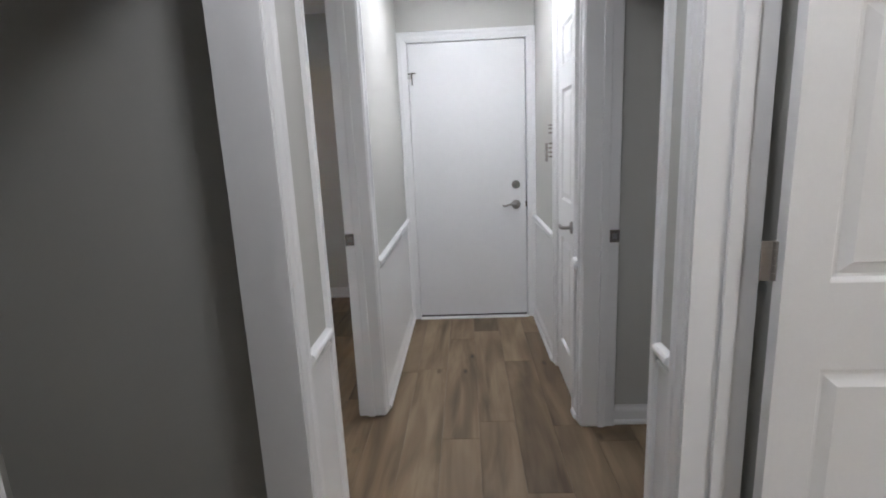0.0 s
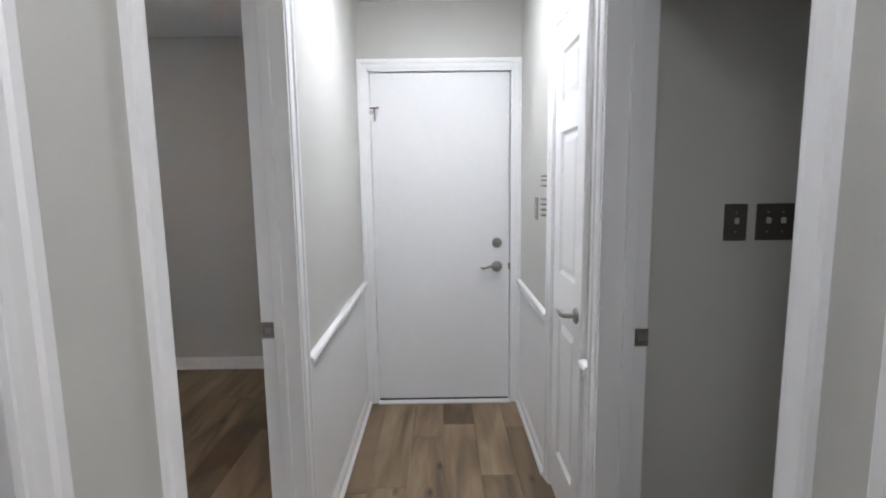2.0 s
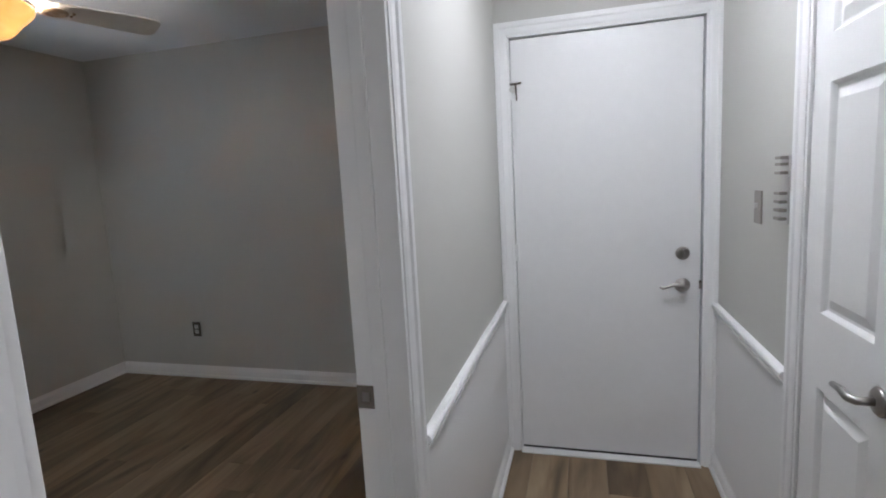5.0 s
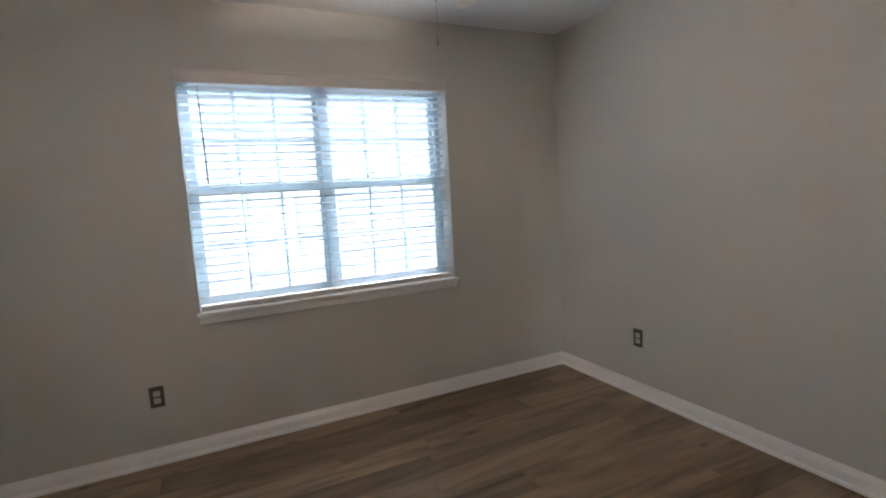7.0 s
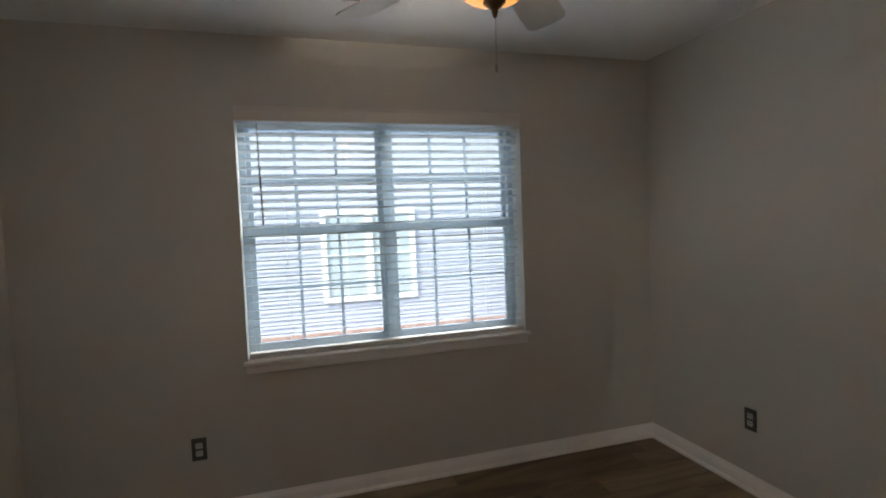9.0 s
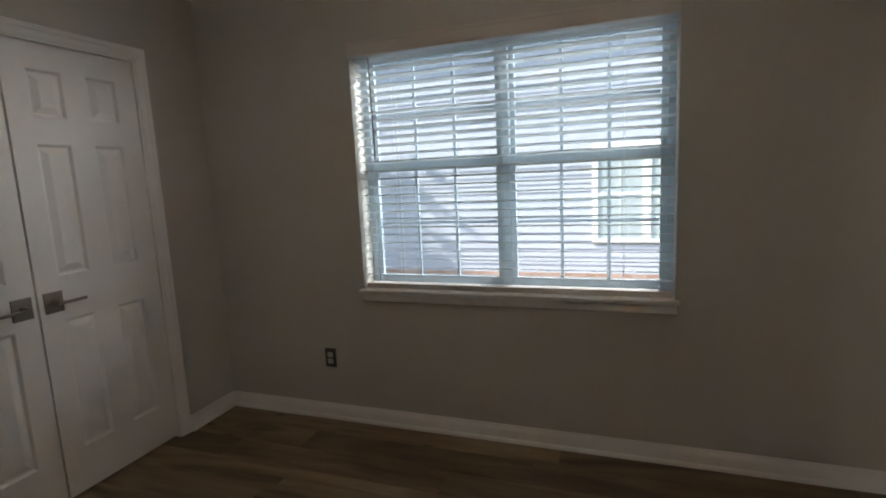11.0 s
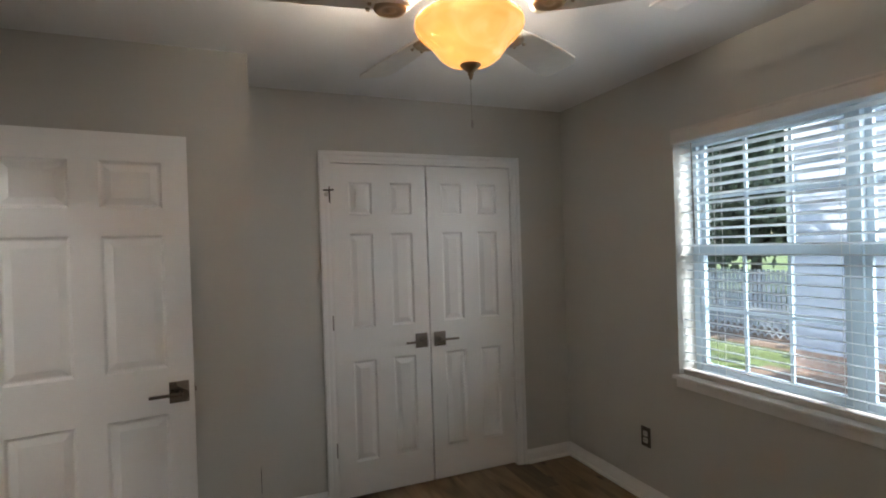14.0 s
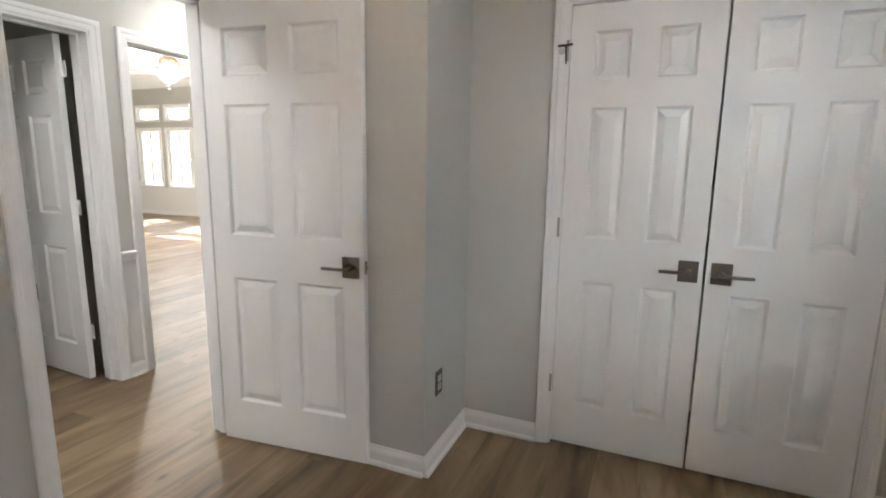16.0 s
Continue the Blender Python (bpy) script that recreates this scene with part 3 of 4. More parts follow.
# bedroom closet: a pair of leaves
for x, rz, lx, tw in ((-2.006, 180, 0.530, -1), (-3.214, 0, 0.530, -1)):
    d = hinged_door("white six-panel closet door of a closed pair, dark square lever", pose(x, YC - 0.024, 0.018, 0, 0, rz), 0.599, COLS60, 0.541, (-1,) if rz == 180 else (1,), tw, 0.0, name="closet_door", h=2.015)
    d["group"] = "closet doors"
hinge_pin_stop("hinge_stop", pose(-1.985, YC + 0.012, 1.866, 0, 0, 180), BRONZE)
for z in (0.32, 1.08, 1.85):
    for x in (-1.993, -3.227):
        hb = bmesh.new()
        for k in range(5):
            lathe(hb, [(0, 0), (0.0065, 0), (0.0065, 0.0165), (0, 0.0165)], 12, Matrix.Translation((x, YC + 0.004, z - 0.0445 + k * 0.0178)))
        tagged(part("hinge_barrel", hb, NICKEL if x > -2.5 else TRIM), "small metal hinge barrel on the closet door frame", "hinge", "closet hinges")

# exterior door at the end of the hall
ext = thing("exterior_door", "plain white flush steel exterior door, closed, with deadbolt", "door", pose(-0.334, YE + 0.035, 0.022))
EW = 0.834
part("leaf", boxed(0, EW, -0.020, 0.022, 0, 2.030, bevel=0.003), STEEL_DOOR, ext)
bolt = part("deadbolt", lathe(bmesh.new(), [(0, 0), (0.030, 0), (0.031, 0.004), (0.027, 0.014), (0.022, 0.016), (0, 0.017)], 28, pose(EW - 0.076, -0.020, 1.006, 90, 0, 0)), NICKEL, ext, "round satin nickel deadbolt", smooth=True)
part("thumb_turn", boxed(EW - 0.081, EW - 0.071, -0.052, -0.036, 0.990, 1.022, bevel=0.003), NICKEL, bolt)
er = part("handle_rose", lathe(bmesh.new(), [(0, 0), (0.033, 0), (0.034, 0.005), (0.026, 0.012), (0.014, 0.018), (0.012, 0.045), (0, 0.046)], 28, pose(EW - 0.077, -0.020, 0.857, 90, 0, 0)), NICKEL, ext, "round satin nickel rose", smooth=True)
part("lever", tube(bmesh.new(), [(EW - 0.068, -0.062, 0.857), (EW - 0.085, -0.066, 0.860), (EW - 0.115, -0.066, 0.866), (EW - 0.145, -0.064, 0.856), (EW - 0.165, -0.062, 0.850), (EW - 0.178, -0.058, 0.856)], [0.011, 0.010, 0.008, 0.007, 0.008, 0.006]), NICKEL, er, "curved lever", smooth=True)
part("strike", boxed(EW - 0.006, EW + 0.006, -0.0215, -0.0195, 0.838, 0.878), PEWTER, ext)
for z in (0.26, 1.02, 1.80):
    hinge(ext, 0.002, -0.022, z, TRIM)
part("sweep", boxed(0.002, EW - 0.002, -0.012, 0.015, -0.014, 0.0), DARK, ext, "dark rubber sweep")
hinge_pin_stop("hinge_stop", pose(-0.315, YE + 0.012, 1.845, 0, 0, 0), PEWTER)
tagged(part("threshold", boxed(-0.337, 0.507, YE - 0.028, YE + 0.060, 0.0, 0.008, bevel=0.002), TRIM), "white painted threshold under the exterior door", "threshold", kind="structure")


def strike_plate(x, y, z, out):
    ob = thing("strike_plate", "dark metal strike plate with latch hole on the jamb", "strike plate", pose(x, y, z))
    bm = bmesh.new()
    for a in ((-0.021, -0.010, -0.028, 0.028), (0.010, 0.021, -0.028, 0.028), (-0.010, 0.010, 0.012, 0.028), (-0.010, 0.010, -0.028, -0.012)):
        box(bm, a[0], a[1], *sorted((0, out * 0.002)), a[2], a[3])
    part("plate", bm, PEWTER, ob)
    part("latch_box", boxed(-0.010, 0.010, *sorted((0, out * 0.0008)), -0.012, 0.012), NICKEL, ob)


strike_plate(XB + 0.017, BED_DOOR[1] - 0.018, 0.923, -1)
strike_plate(XE2 - 0.014, SIDE_DOOR[1] - 0.018, 0.922, -1)


def wall_plate(name, label, m, gangs, inner, plate=None):
    """Cover plate on a wall; local x along the wall, -y out of it. inner: 'socket' or 'toggle'."""
    ob = thing(name, label, name.replace("_", " "), m)
    w = 0.070 + 0.046 * (gangs - 1)
    part("cover_plate", boxed(-w / 2, w / 2, -0.006, 0, -0.057, 0.057, bevel=0.0022), plate or BROWN, ob)
    for g in range(gangs):
        x = (g - (gangs - 1) / 2) * 0.046
        if inner == "socket":
            for z in (-0.0195, 0.0195):
                s = part("socket_face", boxed(x - 0.0165, x + 0.0165, -0.0085, -0.004, z - 0.0145, z + 0.0145, bevel=0.004), SOCKET, ob)
                bm = bmesh.new()
                for dx in (-0.006, 0.006):
                    box(bm, x + dx - 0.001, x + dx + 0.001, -0.0092, -0.0084, z - 0.002, z + 0.006)
                part("slots", bm, DARK, s)
            part("screw", lathe(bmesh.new(), [(0, 0), (0.003, 0), (0.0025, 0.001), (0, 0.0012)], 10, pose(x, -0.006, 0, 90, 0, 0)), NICKEL, ob)
        else:
            part("toggle", boxed(x - 0.005, x + 0.005, -0.016, -0.004, -0.004, 0.014, bevel=0.002), SOCKET, ob, "pale toggle lever")
            for z in (-0.030, 0.030):
                part("screw", lathe(bmesh.new(), [(0, 0), (0.003, 0), (0, 0.001)], 10, pose(x, -0.006, z, 90, 0, 0)), NICKEL, ob)
    return ob


OUT_L = "dark brown duplex outlet plate with pale sockets, low on the wall"
wall_plate("wall_outlet", OUT_L, pose(XW, 1.701, 0.372, 0, 0, 90), 1, "socket")
wall_plate("wall_outlet", OUT_L, pose(-2.90, YN, 0.381, 0, 0, 0), 1, "socket")
wall_plate("wall_outlet", OUT_L, pose(XJ, 1.304, 0.380, 0, 0, -90), 1, "socket")
wall_plate("light_switch", "dark pewter single toggle switch plate in the side room", pose(0.990, 2.225, 1.274, 0, 0, 0), 1, "toggle")
wall_plate("light_switch", "dark pewter double toggle switch plate in the side room", pose(1.112, 2.225, 1.274, 0, 0, 0), 2, "toggle")
wall_plate("light_switch", "taupe switch plate beside the exterior door", pose(XE, 3.240, 1.268, 0, 0, -90), 1, "toggle", TAUPE)
wall_plate("light_switch", "dark double toggle switch plate on the hall wall", pose(XE, 0.105, 1.262, 0, 0, -90), 2, "toggle")
plug = wall_plate("wall_outlet", "dark outlet plate with a pale plug and cord in it", pose(XE, 0.0, 0.385, 0, 0, -90), 1, "socket")
part("plug", boxed(-0.018, 0.018, -0.040, -0.008, -0.038, -0.004, bevel=0.006), SOCKET, plug, "pale plug")
part("cord", tube(bmesh.new(), [(0, -0.036, -0.022), (-0.01, -0.055, -0.040), (-0.03, -0.050, -0.075), (-0.055, -0.030, -0.080)], 0.004, 8), SOCKET, plug)
# slatted key rack on the hall wall
rack = thing("key_rack", "narrow pale wall rack with small stacked ledges", "wall rack", pose(XE, 3.000, 1.335, 0, 0, -90))
part("back", boxed(-0.022, 0.026, -0.005, 0, -0.100, 0.100, bevel=0.001), SOCKET, rack)
for z in (-0.085, -0.060, -0.035, -0.010, 0.050, 0.075, 0.094):
    part("ledge", boxed(-0.026, 0.020, -0.026, -0.004, z - 0.005, z + 0.004, bevel=0.001), TAUPE, rack, "taupe ledge")

# ---- bedroom window ----
y0, y1, z0, z1 = WIN
win = thing("window_1", "white vinyl twin double-hung window with grilles, blue sky light in its colour", "window", kind="structure")
XG = -3.805
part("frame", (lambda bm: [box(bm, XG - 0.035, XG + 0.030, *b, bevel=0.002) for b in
      ((y0, y0 + 0.035, z0, z1), (y1 - 0.035, y1, z0, z1), (y0 + 0.035, y1 - 0.035, z1 - 0.035, z1), (y0 + 0.035, y1 - 0.035, z0, z0 + 0.035))] and bm)(bmesh.new()), VINYL_SKYLIT, win)
part("mullion", boxed(XG - 0.035, XG + 0.034, 2.716, 2.764, z0 + 0.035, z1 - 0.035, bevel=0.003), VINYL_SKYLIT, win)
for a0, a1 in ((y0 + 0.035, 2.716), (2.764, y1 - 0.035)):
    for lower in (True, False):
        lo, hi = (z0 + 0.035, 1.475) if lower else (1.425, z1 - 0.035)
        xs = XG + (0.012 if lower else -0.012)
        sash = bmesh.new()
        for b in ((a0, a0 + 0.026, lo, hi), (a1 - 0.026, a1, lo, hi), (a0 + 0.026, a1 - 0.026, lo, lo + (0.045 if not lower else 0.040)), (a0 + 0.026, a1 - 0.026, hi - (0.045 if lower else 0.03), hi)):
            box(sash, xs - 0.011, xs + 0.011, *b, bevel=0.002)
        s = part("sash", sash, VINYL_SKYLIT, win)
        gb = part("pane", boxed(xs - 0.002, xs + 0.002, a0 + 0.024, a1 - 0.024, lo + 0.03, hi - 0.03), GLASS, s)
        gb.visible_shadow = False
        gr = bmesh.new()
        for k in (1, 2):
            ym = a0 + 0.03 + (a1 - a0 - 0.06) * k / 3
            box(gr, xs - 0.0055, xs + 0.0055, ym - 0.008, ym + 0.008, lo + 0.03, hi - 0.03)
        zm = (lo + hi) / 2
        box(gr, xs - 0.005, xs + 0.005, a0 + 0.03, a1 - 0.03, zm - 0.008, zm + 0.008)
        part("grille", gr, VINYL_SKYLIT, s)
part("stool", boxed(XW - 0.155, XW + 0.032, y0 + 0.001, y1 - 0.001, z0, z0 + 0.018, bevel=0.004), TRIM, win)
st = bmesh.new()
box(st, XW + 0.0015, XW + 0.034, y0 - 0.018, y1 + 0.018, z0 - 0.002, z0 + 0.0165, bevel=0.004)
part("stool_nose", st, TRIM, win)
part("apron", profile_run(bmesh.new(), [(0, 0), (0.012, 0.004), (0.014, 0.012), (0.014, 0.040), (0.010, 0.048), (0, 0.048)], (XW, y0 - 0.008, z0 - 0.052), (XW, y1 + 0.008, z0 - 0.052), (1, 0, 0)), TRIM, win)

blind = thing("window_blind", "white two-inch horizontal blind, lowered with open slats, sky blue painted into them", "window blind", pose(XW - 0.052, 0, 0))
part("valance", profile_run(bmesh.new(), [(0.0, 0.0), (0.016, 0.0), (0.018, 0.010), (0.016, 0.058), (0.020, 0.066), (0.020, 0.074), (0.0, 0.074)], (0.054, y0 + 0.002, z1 - 0.052), (0.054, y1 - 0.002, z1 - 0.052), (1, 0, 0)), VALANCE, blind, "warm white moulded valance")
for y in (y0 + 0.002, y1 - 0.012):
    part("valance_return", boxed(0.020, 0.054, y, y + 0.010, z1 - 0.050, z1 - 0.004), VALANCE, blind)
part("head_rail", boxed(-0.028, 0.028, y0 + 0.004, y1 - 0.004, z1 - 0.046, z1 - 0.004, bevel=0.002), SLAT_SKYLIT, blind)
sl = bmesh.new()
N = 6
top, bot = [], []
for k in range(N + 1):
    x = -0.025 + 0.05 * k / N
    z = 0.0022 * (1 - (2 * k / N - 1) ** 2)
    top.append((x, z + 0.0012)), bot.append((x, z - 0.0012))
prof = top + bot[::-1]
va, vb = [[sl.verts.new((x, y, z)) for x, z in prof] for y in (y0 + 0.010, y1 - 0.010)]
for k in range(len(prof)):
    j = (k + 1) % len(prof)
    sl.faces.new((va[k], va[j], vb[j], vb[k]))
sl.faces.new(va), sl.faces.new(vb[::-1])
slat_mesh = mesh_from(sl, "slat", SLAT_SKYLIT)
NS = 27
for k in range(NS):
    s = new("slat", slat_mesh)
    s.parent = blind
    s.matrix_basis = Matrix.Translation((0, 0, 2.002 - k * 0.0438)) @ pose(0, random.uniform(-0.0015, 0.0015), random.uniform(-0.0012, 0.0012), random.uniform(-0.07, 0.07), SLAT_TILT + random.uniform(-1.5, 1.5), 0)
part("bottom_rail", boxed(-0.022, 0.032, y0 + 0.008, y1 - 0.008, z0 + 0.0185, z0 + 0.046, bevel=0.004), VALANCE, blind, "warm white bottom rail")
for y in (y0 + 0.22, 2.742, y1 - 0.22):
    cb = bmesh.new()
    for x in (-0.026, 0.026):
        tube(cb, [(x, y, z0 + 0.04), (x, y, z1 - 0.04)], 0.0011, 6)
    part("ladder_cord", cb, CORD, blind)
part("tilt_wand", tube(bmesh.new(), [(0.040, y0 + 0.105, z1 - 0.06), (0.040, y0 + 0.108, z1 - 0.32), (0.041, y0 + 0.112, z1 - 0.58)], [0.003, 0.0042, 0.0042], 8), PEWTER, blind, "thin dark tilt wand")

# ---- ceiling fan ----


def ceiling_fan(label, m, blade_angle, bowl_mat):
    """Flush-mounted five-blade fan with a bowl light; origin at the finial's foot height, z up to the ceiling 0.455 above."""
    fan = thing("ceiling_fan", label, "ceiling fan", m)
    part("canopy", lathe(bmesh.new(), [(0, 0.455), (0.085, 0.455), (0.088, 0.440), (0.070, 0.415), (0.060, 0.405), (0, 0.405)], 32), CREAM, fan, smooth=True)
    part("motor_housing", lathe(bmesh.new(), [(0, 0.41), (0.060, 0.408), (0.095, 0.395), (0.125, 0.370), (0.135, 0.335), (0.130, 0.300), (0.140, 0.288), (0.136, 0.268), (0.100, 0.250), (0.075, 0.240), (0, 0.240)], 36), CREAM, fan, smooth=True)
    part("switch_housing", lathe(bmesh.new(), [(0, 0.242), (0.060, 0.240), (0.066, 0.222), (0.055, 0.200), (0.050, 0.196), (0.0, 0.196)], 28), CREAM, fan, smooth=True)
    bowl = bmesh.new()
    lathe(bowl, [(0.145, 0.1499), (0.152, 0.1446), (0.154, 0.1324), (0.149, 0.1184), (0.134, 0.1018), (0.114, 0.0834), (0.098, 0.0641), (0.085, 0.0466), (0.068, 0.0335), (0.044, 0.0256), (0.010, 0.0230),
                 (0.010, 0.0274), (0.042, 0.0300), (0.065, 0.0379), (0.081, 0.0501), (0.095, 0.0668), (0.110, 0.0860), (0.130, 0.1044), (0.144, 0.1201), (0.149, 0.1324), (0.145, 0.1499)], 40)
    glass = part("bowl", bowl, bowl_mat, fan, "glowing amber alabaster glass bowl", smooth=True)
    part("finial", lathe(bmesh.new(), [(0, 0.031), (0.028, 0.028), (0.030, 0.023), (0.020, 0.013), (0.011, 0.006), (0.007, 0.001), (0.009, -0.003), (0.005, -0.007), (0.006, -0.010), (0.003, -0.016), (0, -0.018)], 20), BRASS, glass, "antique brass finial", smooth=True)
    ch = bmesh.new()
    for k in range(26):
        bmesh.ops.create_icosphere(ch, subdivisions=1, radius=0.0016, matrix=Matrix.Translation((0.001, 0, -0.020 - k * 0.0042)))
    lathe(ch, [(0, -0.128), (0.003, -0.130), (0.004, -0.145), (0.002, -0.152), (0, -0.153)], 10)
    part("pull_chain", ch, NICKEL, glass, "thin bead pull chain")
    for k in range(5):
        rot = Matrix.Rotation(radians(blade_angle + 72 * k), 4, "Z")
        iron = bmesh.new()
        tube(iron, [(0.090, 0, 0.262), (0.125, 0.018, 0.222), (0.165, 0.012, 0.186), (0.190, 0.0, 0.166)], [0.011, 0.010, 0.009, 0.008], 8)
        tube(iron, [(0.090, 0, 0.262), (0.125, -0.018, 0.222), (0.165, -0.012, 0.186), (0.190, 0.0, 0.166)], [0.011, 0.010, 0.009, 0.008], 8)
        lathe(iron, [(0, -0.003), (0.010, -0.003), (0.014, 0.002), (0.026, 0.001), (0.030, -0.002), (0.040, -0.001), (0.045, 0.005), (0.044, 0.010), (0, 0.012)], 24, Matrix.Translation((0.222, 0, 0.152)))
        for px, py in ((0.280, 0.018), (0.280, -0.018)):
            lathe(iron, [(0, -0.004), (0.005, -0.003), (0.006, 0.004), (0, 0.004)], 10, Matrix.Translation((px, py, 0.158)))
        bmesh.ops.transform(iron, matrix=rot, verts=iron.verts)
        ib = part("blade_iron", iron, CREAM, fan, smooth=True)
        bl = bmesh.new()
        outline = [(0.180, -0.050), (0.30, -0.058), (0.46, -0.068), (0.565, -0.070), (0.590, -0.062), (0.602, -0.045), (0.604, 0.045), (0.592, 0.062), (0.567, 0.070), (0.46, 0.068), (0.30, 0.058), (0.180, 0.050), (0.168, 0.032), (0.168, -0.032)]
        up, dn = [[bl.verts.new((x, y, z)) for x, y in outline] for z in (0.003, -0.003)]
        bl.faces.new(up), bl.faces.new(dn[::-1])
        for i in range(len(outline)):
            j = (i + 1) % len(outline)
            bl.faces.new((up[i], dn[i], dn[j], up[j]))
        bmesh.ops.transform(bl, matrix=rot @ Matrix.Translation((0, 0, 0.168)) @ Matrix.Rotation(radians(-13), 4, "X"), verts=bl.verts)
        part("blade", bl, BLADE, ib)
    return fan


fan = ceiling_fan("cream five-blade ceiling fan with glowing amber bowl light", pose(-2.098, 2.722, 1.995), FAN_ANGLE, BOWL)

# ceiling register near the window
vent = thing("ceiling_vent", "white metal ceiling register with dark louvres", "air vent", pose(-3.10, 2.61, H))
vf = bmesh.new()
for b in ((-0.075, -0.055, -0.165, 0.165), (0.055, 0.075, -0.165, 0.165), (-0.055, 0.055, -0.165, -0.145), (-0.055, 0.055, 0.145, 0.165)):
    box(vf, b[0], b[1], b[2], b[3], -0.008, 0.0, bevel=0.002)
part("frame", vf, TRIM, vent)
part("backing", boxed(-0.055, 0.055, -0.145, 0.145, -0.0008, 0.0), DARK, vent)
part("divider", boxed(-0.055, 0.055, -0.007, 0.007, -0.007, -0.0015, bevel=0.001), TRIM, vent)
for k in range(20):
    south = k < 10
    y = (-0.138 if south else 0.014) + (k % 10) * 0.0138
    sb = boxed(-0.055, 0.055, -0.0068, 0.0068, -0.0005, 0.0005)
    bmesh.ops.transform(sb, matrix=pose(0, y, -0.0065, 50 if south else -42, 0, 0), verts=sb.verts)
    part("slat", sb, TRIM, vent)

# flush lamps of the hall
for ly in (2.85, 0.62):
    hl = thing("ceiling_light", "white glass flush-mounted ceiling light in the hall", "ceiling light", pose(0.11, ly, H), "hall ceiling lights")
    part("pan", lathe(bmesh.new(), [(0, 0), (0.15, 0), (0.15, -0.012), (0.14, -0.016), (0, -0.016)], 32), NICKEL, hl, smooth=True)
    part("globe", lathe(bmesh.new(), [(0.13, -0.016), (0.128, -0.026), (0.105, -0.040), (0.06, -0.050), (0, -0.053)], 32), HALLGLOW, hl, smooth=True)

# ---- living room, seen through the hall opening ----
for i, (a0, a1, b0, b1) in enumerate(LIV_WINS):
    w = thing("window_%d" % (i + 2), "bright white-framed window in the living room", "window", kind="structure")
    fb = bmesh.new()
    for b in ((a0, a0 + 0.04, b0, b1), (a1 - 0.04, a1, b0, b1), (a0 + 0.04, a1 - 0.04, b1 - 0.04, b1), (a0 + 0.04, a1 - 0.04, b0, b0 + 0.04)):
        box(fb, b[0], b[1], YL - 0.10, YL - 0.05, b[2], b[3])
    part("frame", fb, TRIM, w)
    part("casing", casing_mesh("y", YL, 1, a0, a1, b1, z0=b0), TRIM, w)
    part("sill", boxed(a0 - 0.05, a1 + 0.05, YL, YL + 0.03, b0 - 0.03, b0), TRIM, w)
    if b1 - b0 > 1:
        part("meeting_rail", boxed(a0 + 0.04, a1 - 0.04, YL - 0.095, YL - 0.055, 1.30, 1.345), TRIM, w)
        npan = 2 if a1 - a0 < 0.9 else 0
        if not npan:
            for k in range(1, 4):
                xm = a0 + 0.04 + (a1 - a0 - 0.08) * k / 4
                part("grille_bar", boxed(xm - 0.011, xm + 0.011, YL - 0.085, YL - 0.065, b0 + 0.04, b1 - 0.04), TRIM, w)
            for k in range(7):
                part("blind_slat", boxed(a0 + 0.05, a1 - 0.05, YL - 0.048, YL - 0.012, b0 + 0.075 + k * 0.042, b0 + 0.079 + k * 0.042), TRIM, w)
        for k in range(npan):
            s0 = a0 + 0.045 + (a1 - a0 - 0.09) * k / npan
            s1 = a0 + 0.045 + (a1 - a0 - 0.09) * (k + 1) / npan
            for zb, zt in ((b0 + 0.05, 1.29), (1.355, b1 - 0.05)):
                sh = bmesh.new()
                for b in ((s0, s0 + 0.035, zb, zt), (s1 - 0.035, s1, zb, zt), (s0 + 0.035, s1 - 0.035, zb, zb + 0.04), (s0 + 0.035, s1 - 0.035, zt - 0.04, zt)):
                    box(sh, b[0], b[1], YL - 0.045, YL - 0.020, b[2], b[3])
                zz = zb + 0.06
                while zz < zt - 0.05:
                    bmesh.ops.create_cube(sh, size=1, matrix=pose((s0 + s1) / 2, YL - 0.032, zz, -38, 0, 0) @ Matrix.Diagonal((s1 - s0 - 0.07, 0.06, 0.007, 1)))
                    zz += 0.062
                part("shutter", sh, TRIM, w)
for a, b, top in ((XE2, 5.53, 0.742), (5.53, 6.695, 0.565), (7.52, 9.39, 0.645), (9.39, 10.59, 0.742)):
    tagged(part("dado", boxed(a, b, YL, YL + 0.004, 0.085, top), DADO), "smooth white painted lower living room wall", "dado", kind="structure")
    if top > 0.7:
        tagged(part("trim", profile_run(bmesh.new(), RAIL, (a, YL, 0.738), (b, YL, 0.738), (0, 1, 0)), TRIM), "white moulded chair rail along the living room wall", "chair rail", kind="structure")
ld = thing("entry_door", "white entry door of the living room, closed, with nickel hardware", "door", pose(7.50, YL + 0.022, 0.012, 0, 0, 180))
panel_leaf(ld, 0.80, 2.02, [(0.10, 0.34), (0.46, 0.70)])
for z in (0.93, 1.09):
    part("knob", lathe(bmesh.new(), [(0, 0), (0.028, 0), (0.028, 0.008), (0.012, 0.014), (0.012, 0.035), (0.026, 0.045), (0.022, 0.060), (0, 0.064)], 20, pose(0.74, -0.0175, z, 90, 0, 0)), PEWTER, ld, smooth=True)
wall_plate("light_switch", "pale switch plate by the entry door", pose(6.75, YL, 1.26, 0, 0, 180), 2, "toggle", SOCKET)
liv_fan = ceiling_fan("white ceiling fan with bright bowl light in the living room", pose(4.75, -2.6, HL - 0.455), 20, HALLGLOW)
